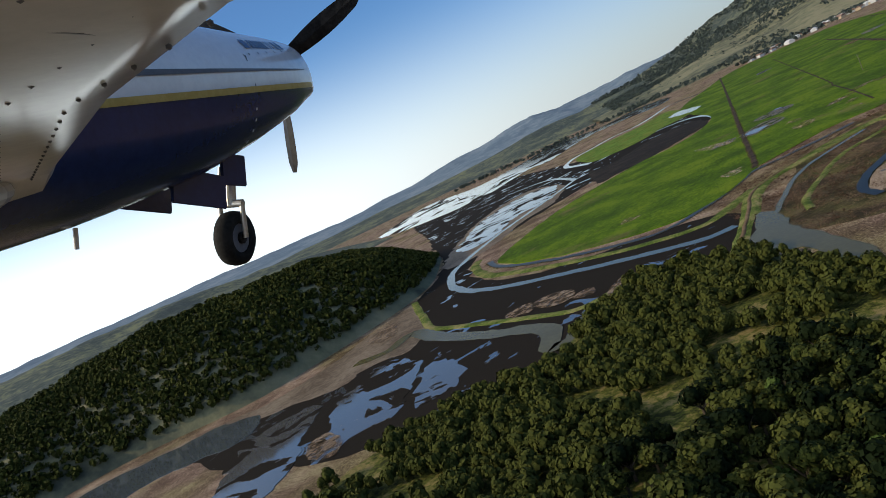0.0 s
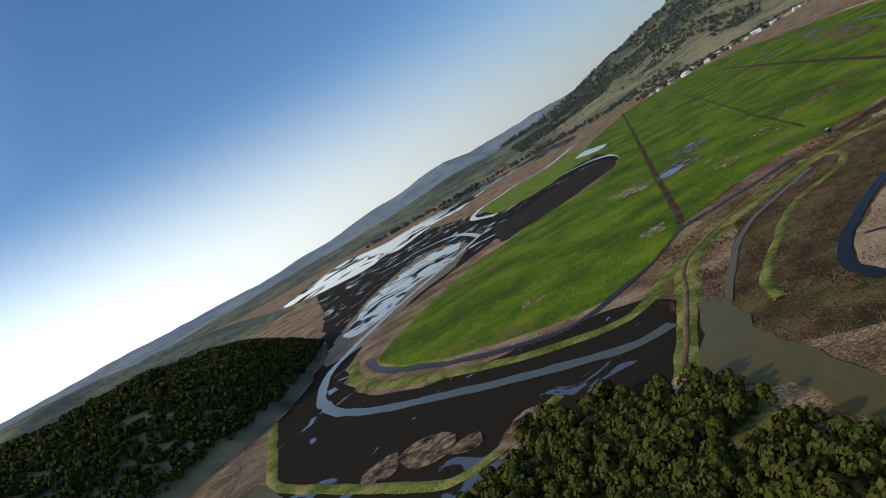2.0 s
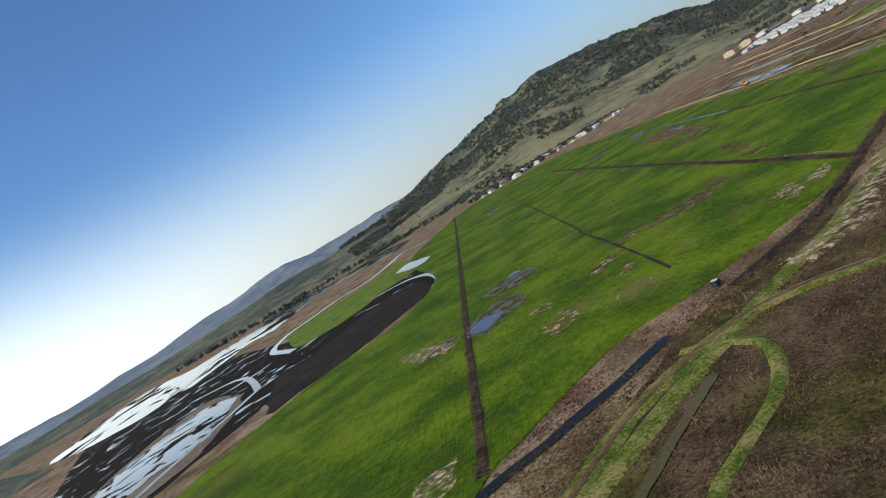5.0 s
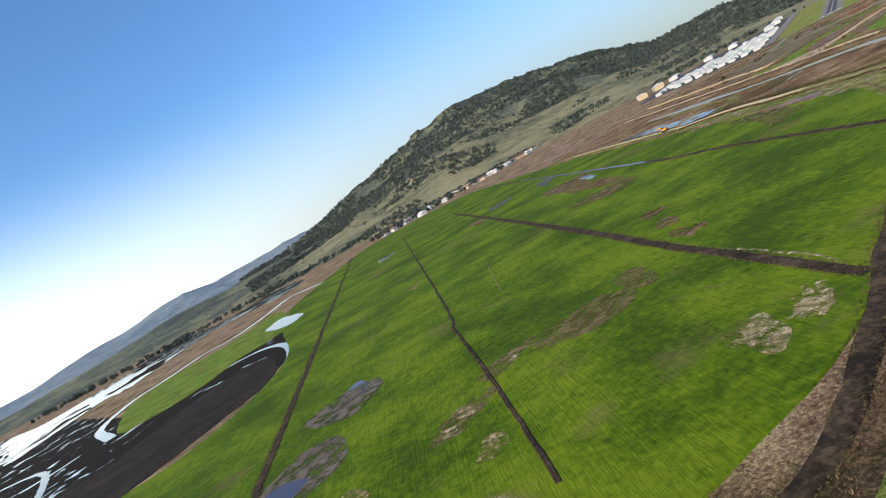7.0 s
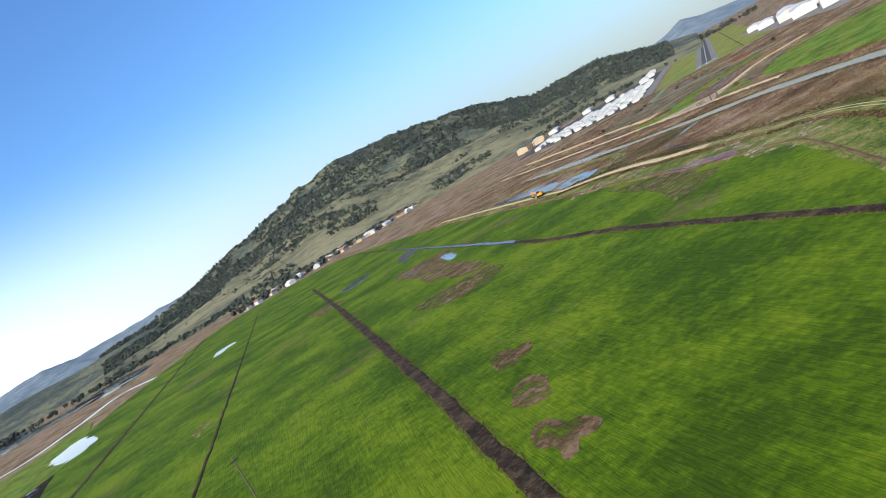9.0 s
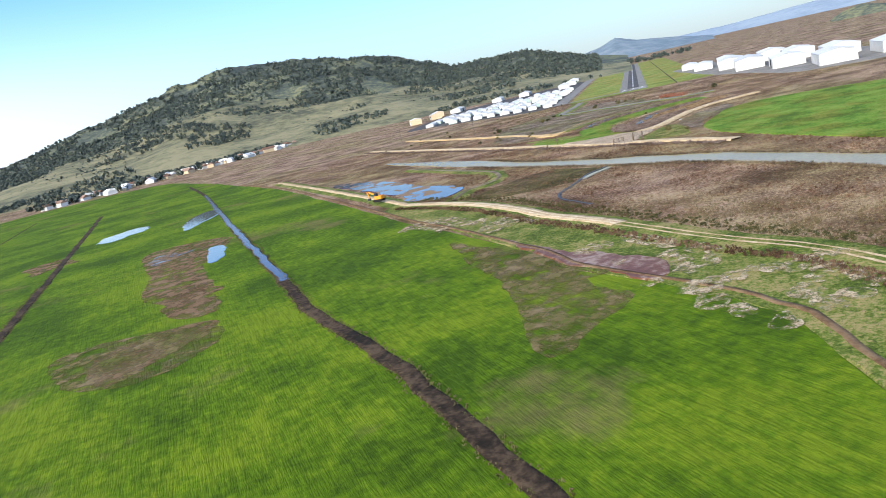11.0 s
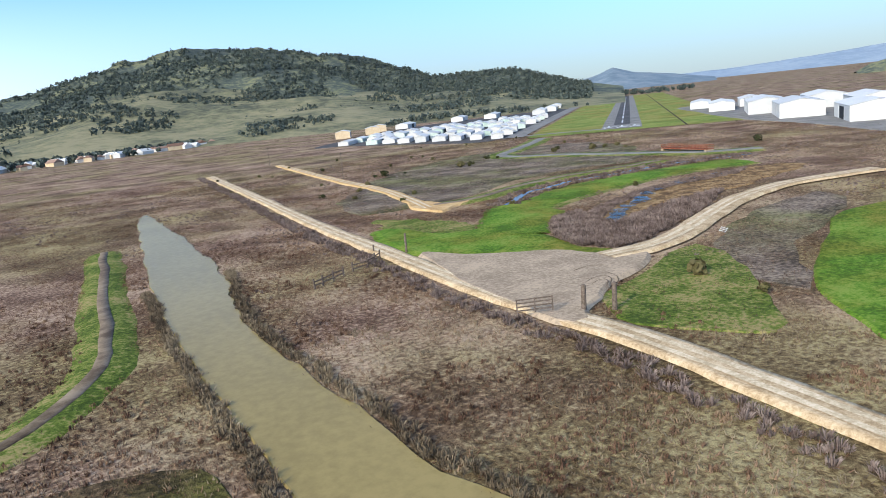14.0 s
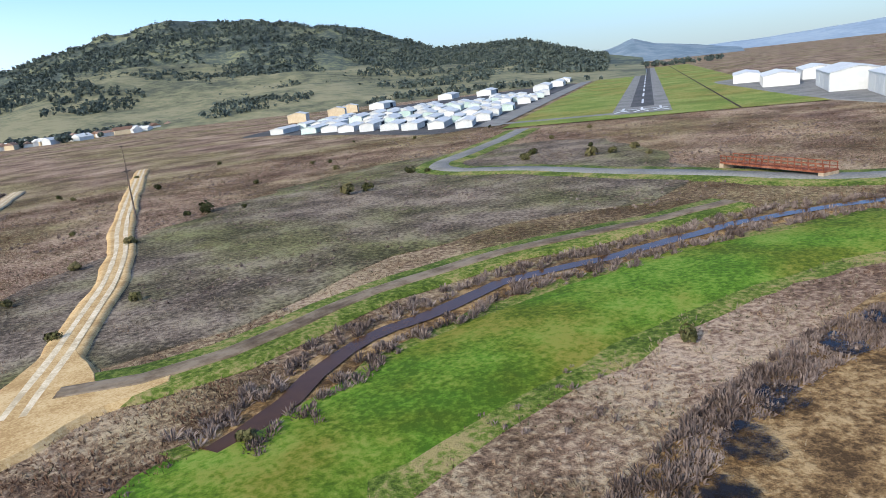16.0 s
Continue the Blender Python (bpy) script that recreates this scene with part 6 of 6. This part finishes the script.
SECTIONS = [(x, np.interp(x, [v[0] for v in SECTIONS][::-1], [v[1] for v in SECTIONS][::-1]), np.interp(x, [v[0] for v in SECTIONS][::-1], [v[2] for v in SECTIONS][::-1]), np.interp(x, [v[0] for v in SECTIONS][::-1], [v[3] for v in SECTIONS][::-1])) for x in np.r_[np.linspace(4.952, 4.36, 9), np.linspace(4.2, 0.9, 14), np.linspace(0.5, -4.6, 9)]]


def belt(x, bot, top):
    """The height at which navy paint meets white."""
    return min(max(0.16 + 0.036 * (x - 2.5), bot + 0.05), top - 0.05)


def side(x, bot, top, hw, z):
    """Half the fuselage's width at a height."""
    zb = belt(x, bot, top)
    s = (z - zb) / ((top - zb) if z > zb else (bot - zb))
    return hw * max(0.0, 1 - abs(s) ** 2.4) ** (1 / 2.4)


def hull(z_of, count, material, name, label):
    bm = bmesh.new()
    rows = []
    for x, bot, top, hw in SECTIONS:
        row = []
        for k in range(count + 1):
            a = math.pi * k / count
            zb = belt(x, bot, top)
            end = top if z_of > 0 else bot
            ca, sa = math.cos(a), math.sin(a)
            y = hw * math.copysign(abs(ca) ** 0.83, ca)
            row.append(bm.verts.new((x, MID + y, zb + (end - zb) * sa ** 0.83)))
        rows.append(row)
    for i in range(len(rows) - 1):
        for k in range(count):
            bm.faces.new((rows[i][k], rows[i][k + 1], rows[i + 1][k + 1], rows[i + 1][k]))
    bm.faces.new(rows[0])
    bmesh.ops.recalc_face_normals(bm, faces=bm.faces)
    for f in bm.faces:
        f.smooth = True
    return part(name, bm, material, plane, label)


upper = hull(1, 16, M_PLANE_W, "upper_fuselage", "glossy white upper fuselage and cowling")
lower = hull(-1, 16, M_PLANE_B, "lower_fuselage", "glossy navy blue lower fuselage")


def stripe(name, x0, x1, z0, z1, material, label, thin=0.0):
    bm = bmesh.new()
    rows = []
    for i in range(25):
        x = x0 + (x1 - x0) * i / 24
        near = min(SECTIONS, key=lambda v: abs(v[0] - x))
        xs = [v[0] for v in SECTIONS][::-1]
        bot, top, hw = [float(np.interp(x, xs, [v[k] for v in SECTIONS][::-1])) for k in (1, 2, 3)]
        zb = belt(x, bot, top)
        h = (z1 - z0) * (1 - thin * i / 24)
        row = []
        for z in (zb + z0, zb + z0 + h / 2, zb + z0 + h):
            row.append(bm.verts.new((x, MID - side(x, bot, top, hw, z) - 0.006, z)))
        rows.append(row)
    for i in range(24):
        for k in range(2):
            bm.faces.new((rows[i][k], rows[i][k + 1], rows[i + 1][k + 1], rows[i + 1][k]))
    bmesh.ops.recalc_face_normals(bm, faces=bm.faces)
    part(name, bm, material, plane, label)


stripe("gold_stripe", 1.0, 4.6, 0.0, 0.035, M_GOLD, "thin gold stripe at the paint edge")
stripe("grey_stripe", 1.0, 4.5, 0.12, 0.17, M_GREYSTRIPE, "tapering grey stripe", 0.9)
for x, w in ((3.75, 0.09), (3.85, 0.04), (3.90, 0.04), (3.95, 0.04), (4.0, 0.04), (4.05, 0.04), (4.12, 0.02), (4.155, 0.02), (4.22, 0.05), (4.29, 0.05)):
    stripe("lettering_bar", x, x + w * 0.8, 0.26, 0.315, M_PLANE_B, "navy model lettering drawn as bars")
stripe("panel_seam", 3.66, 3.672, 0.0, 0.42, M_GREYSTRIPE, "cowling seam")
for k in range(7):
    stripe("fastener", 3.72 + k * 0.13, 3.735 + k * 0.13, 0.215 + 0.006 * k, 0.228 + 0.006 * k, M_GREYSTRIPE, "cowling fastener")
for k in range(4):
    stripe("fastener", 3.62, 3.635, -0.10 - 0.06 * k, -0.085 - 0.06 * k, M_PLANE_W, "pale cowling fastener")

# wing, seen from below
LEAD = [(2.1, 2.20, -0.16), (2.08, 2.1, -0.06), (1.06, 0.9, 0.09), (0.73, 0.43, 0.145), (0.62, 0.0, 0.20), (0.62, -3.0, 0.56)]
bm = bmesh.new()
rows = []
for x, y, z in LEAD:
    chord = x + 1.25
    row = [bm.verts.new((x - chord * f, y, z + d)) for f, d in ((0.0, 0.02), (0.012, -0.008), (0.06, -0.02), (0.3, -0.015), (0.7, 0.03), (1.0, 0.07), (0.7, 0.15), (0.3, 0.21), (0.06, 0.12), (0.012, 0.055))]
    rows.append(row)
for i in range(len(rows) - 1):
    for k in range(10):
        bm.faces.new((rows[i][k], rows[i][(k + 1) % 10], rows[i + 1][(k + 1) % 10], rows[i + 1][k]))
bm.faces.new(rows[-1])
bm.faces.new(rows[0][::-1])
bmesh.ops.recalc_face_normals(bm, faces=bm.faces)
wing = part("wing", bm, M_PLANE_W, plane, "glossy white wing underside with rows of rivets")
for f in wing.data.polygons:
    f.use_smooth = True
bm = bmesh.new()
for line in range(4):
    for k in range(26):
        f = k / 25
        i = 1
        x, y, z = Vector(LEAD[1]).lerp(Vector(LEAD[2]), min(1, f * 1.6)) if f < 0.62 else Vector(LEAD[2]).lerp(Vector(LEAD[4]), (f - 0.62) / 0.38)
        bmesh.ops.create_icosphere(bm, subdivisions=1, radius=0.0045, matrix=Matrix.Translation((x - 0.12 - line * 0.13, y, z - 0.018)))
tagged(part("rivets", bm, M_GREYSTRIPE, wing, "rows of grey rivets"), kind="stuff")
bm = bmesh.new()
bmesh.ops.create_cone(bm, cap_ends=True, segments=28, radius1=0.085, radius2=0.085, depth=0.01, matrix=Matrix.Translation((0.60, 0.62, 0.118)))
part("access_cover", bm, M_GREYSTRIPE, wing, "round dark access cover")
bm = bmesh.new()
bmesh.ops.create_uvsphere(bm, u_segments=16, v_segments=10, radius=1, matrix=pose(1.65, 2.02, -0.10, 0, 0, 38) @ Matrix.Diagonal((0.42, 0.10, 0.06, 1)))
part("root_fairing", bm, M_PLANE_W, wing, "rounded white root fairing")

# propeller
HUB = Vector((4.99, MID, 0.46))
prop = part("spinner", bmesh.new(), M_PLANE_W, plane, "white propeller spinner")
bm = bmesh.new()
bmesh.ops.create_cone(bm, cap_ends=True, segments=24, radius1=0.13, radius2=0.03, depth=0.26, matrix=Matrix.Translation(HUB + Vector((0.1, 0, 0))) @ Euler((0, radians(90), 0)).to_matrix().to_4x4())
bm.to_mesh(prop.data)
bm.free()
for ang in (151, 271, 31):
    bm = bmesh.new()
    rows = []
    c, s = math.cos(radians(ang)), math.sin(radians(ang))
    for k in range(11):
        r = 0.08 + 0.76 * k / 10
        w = 0.10 * (0.6 + 1.0 * math.sin(math.pi * min(1, 0.15 + 0.75 * k / 10))) * (0.55 if k == 10 else 1)
        tw = radians(52 - 30 * k / 10)
        row = []
        for u, v in ((-0.5, 0), (0, 0.10), (0.5, 0), (0, -0.06)):
            du, dv = w * u, w * v
            t, x = du * math.cos(tw) - dv * math.sin(tw), du * math.sin(tw) + dv * math.cos(tw)
            row.append(bm.verts.new((HUB.x + x, HUB.y + r * c - t * s, HUB.z + r * s + t * c)))
        rows.append(row)
    for i in range(10):
        for k in range(4):
            bm.faces.new((rows[i][k], rows[i][(k + 1) % 4], rows[i + 1][(k + 1) % 4], rows[i + 1][k]))
    bm.faces.new(rows[0])
    bm.faces.new(rows[-1])
    bmesh.ops.recalc_face_normals(bm, faces=bm.faces)
    part("propeller_blade", bm, M_BLADE, prop, "black propeller blade")

# nose gear
WX, WZ = 4.0, -0.70


def rod(name, p, q, r, material, parent, label=""):
    p, q = Vector(p), Vector(q)
    d = q - p
    bm = bmesh.new()
    bmesh.ops.create_cone(bm, cap_ends=True, segments=14, radius1=r, radius2=r, depth=d.length, matrix=Matrix.Translation((p + q) / 2) @ d.to_track_quat("Z", "Y").to_matrix().to_4x4())
    return part(name, bm, material, parent, label)


rod("strut", (WX + 0.02, MID, WZ + 0.22), (WX + 0.12, MID, -0.05), 0.038, M_STEEL, plane, "pale steel nose gear strut")
rod("torque_link", (WX - 0.07, MID, WZ + 0.3), (WX - 0.02, MID, WZ + 0.48), 0.016, M_STEEL, plane)
for sy in (-0.085, 0.085):
    rod("fork", (WX, MID + sy, WZ), (WX + 0.02, MID + sy, WZ + 0.24), 0.018, M_STEEL, plane, "steel wheel fork")
rod("fork_bridge", (WX + 0.02, MID - 0.095, WZ + 0.23), (WX + 0.02, MID + 0.095, WZ + 0.23), 0.026, M_STEEL, plane)
bm = bmesh.new()
prof = [(0.10, -0.05), (0.155, -0.062), (0.178, -0.045), (0.186, 0.0), (0.178, 0.045), (0.155, 0.062), (0.10, 0.05)]
rows = [[bm.verts.new((WX + r * math.cos(a * math.tau / 40), MID + o, WZ + r * math.sin(a * math.tau / 40))) for r, o in prof] for a in range(40)]
for a in range(40):
    for k in range(6):
        bm.faces.new((rows[a][k], rows[a][k + 1], rows[(a + 1) % 40][k + 1], rows[(a + 1) % 40][k]))
bmesh.ops.recalc_face_normals(bm, faces=bm.faces)
for f in bm.faces:
    f.smooth = True
tyre = part("tyre", bm, M_RUBBER, plane, "black rubber nose wheel tyre")
rod("rim", (WX, MID - 0.045, WZ), (WX, MID + 0.045, WZ), 0.098, M_GREYSTRIPE, tyre, "dark grey wheel rim")
rod("hub_cap", (WX, MID - 0.065, WZ), (WX, MID + 0.065, WZ), 0.04, M_BLADE, tyre)
for sy in (-0.2, 0.2):
    box("gear_door", plane, (3.45, MID + sy, -0.30), (0.50, 0.02, 0.20), M_PLANE_B, (0, 14, 0), 0.006)
box("gear_door", plane, (3.88, MID - 0.16, -0.24), (0.26, 0.02, 0.2), M_PLANE_B, (0, 10, 0), 0.006)
rod("antenna", (2.6, MID - 0.1, -0.35), (2.58, MID - 0.1, -0.45), 0.012, M_PLANE_W, plane)
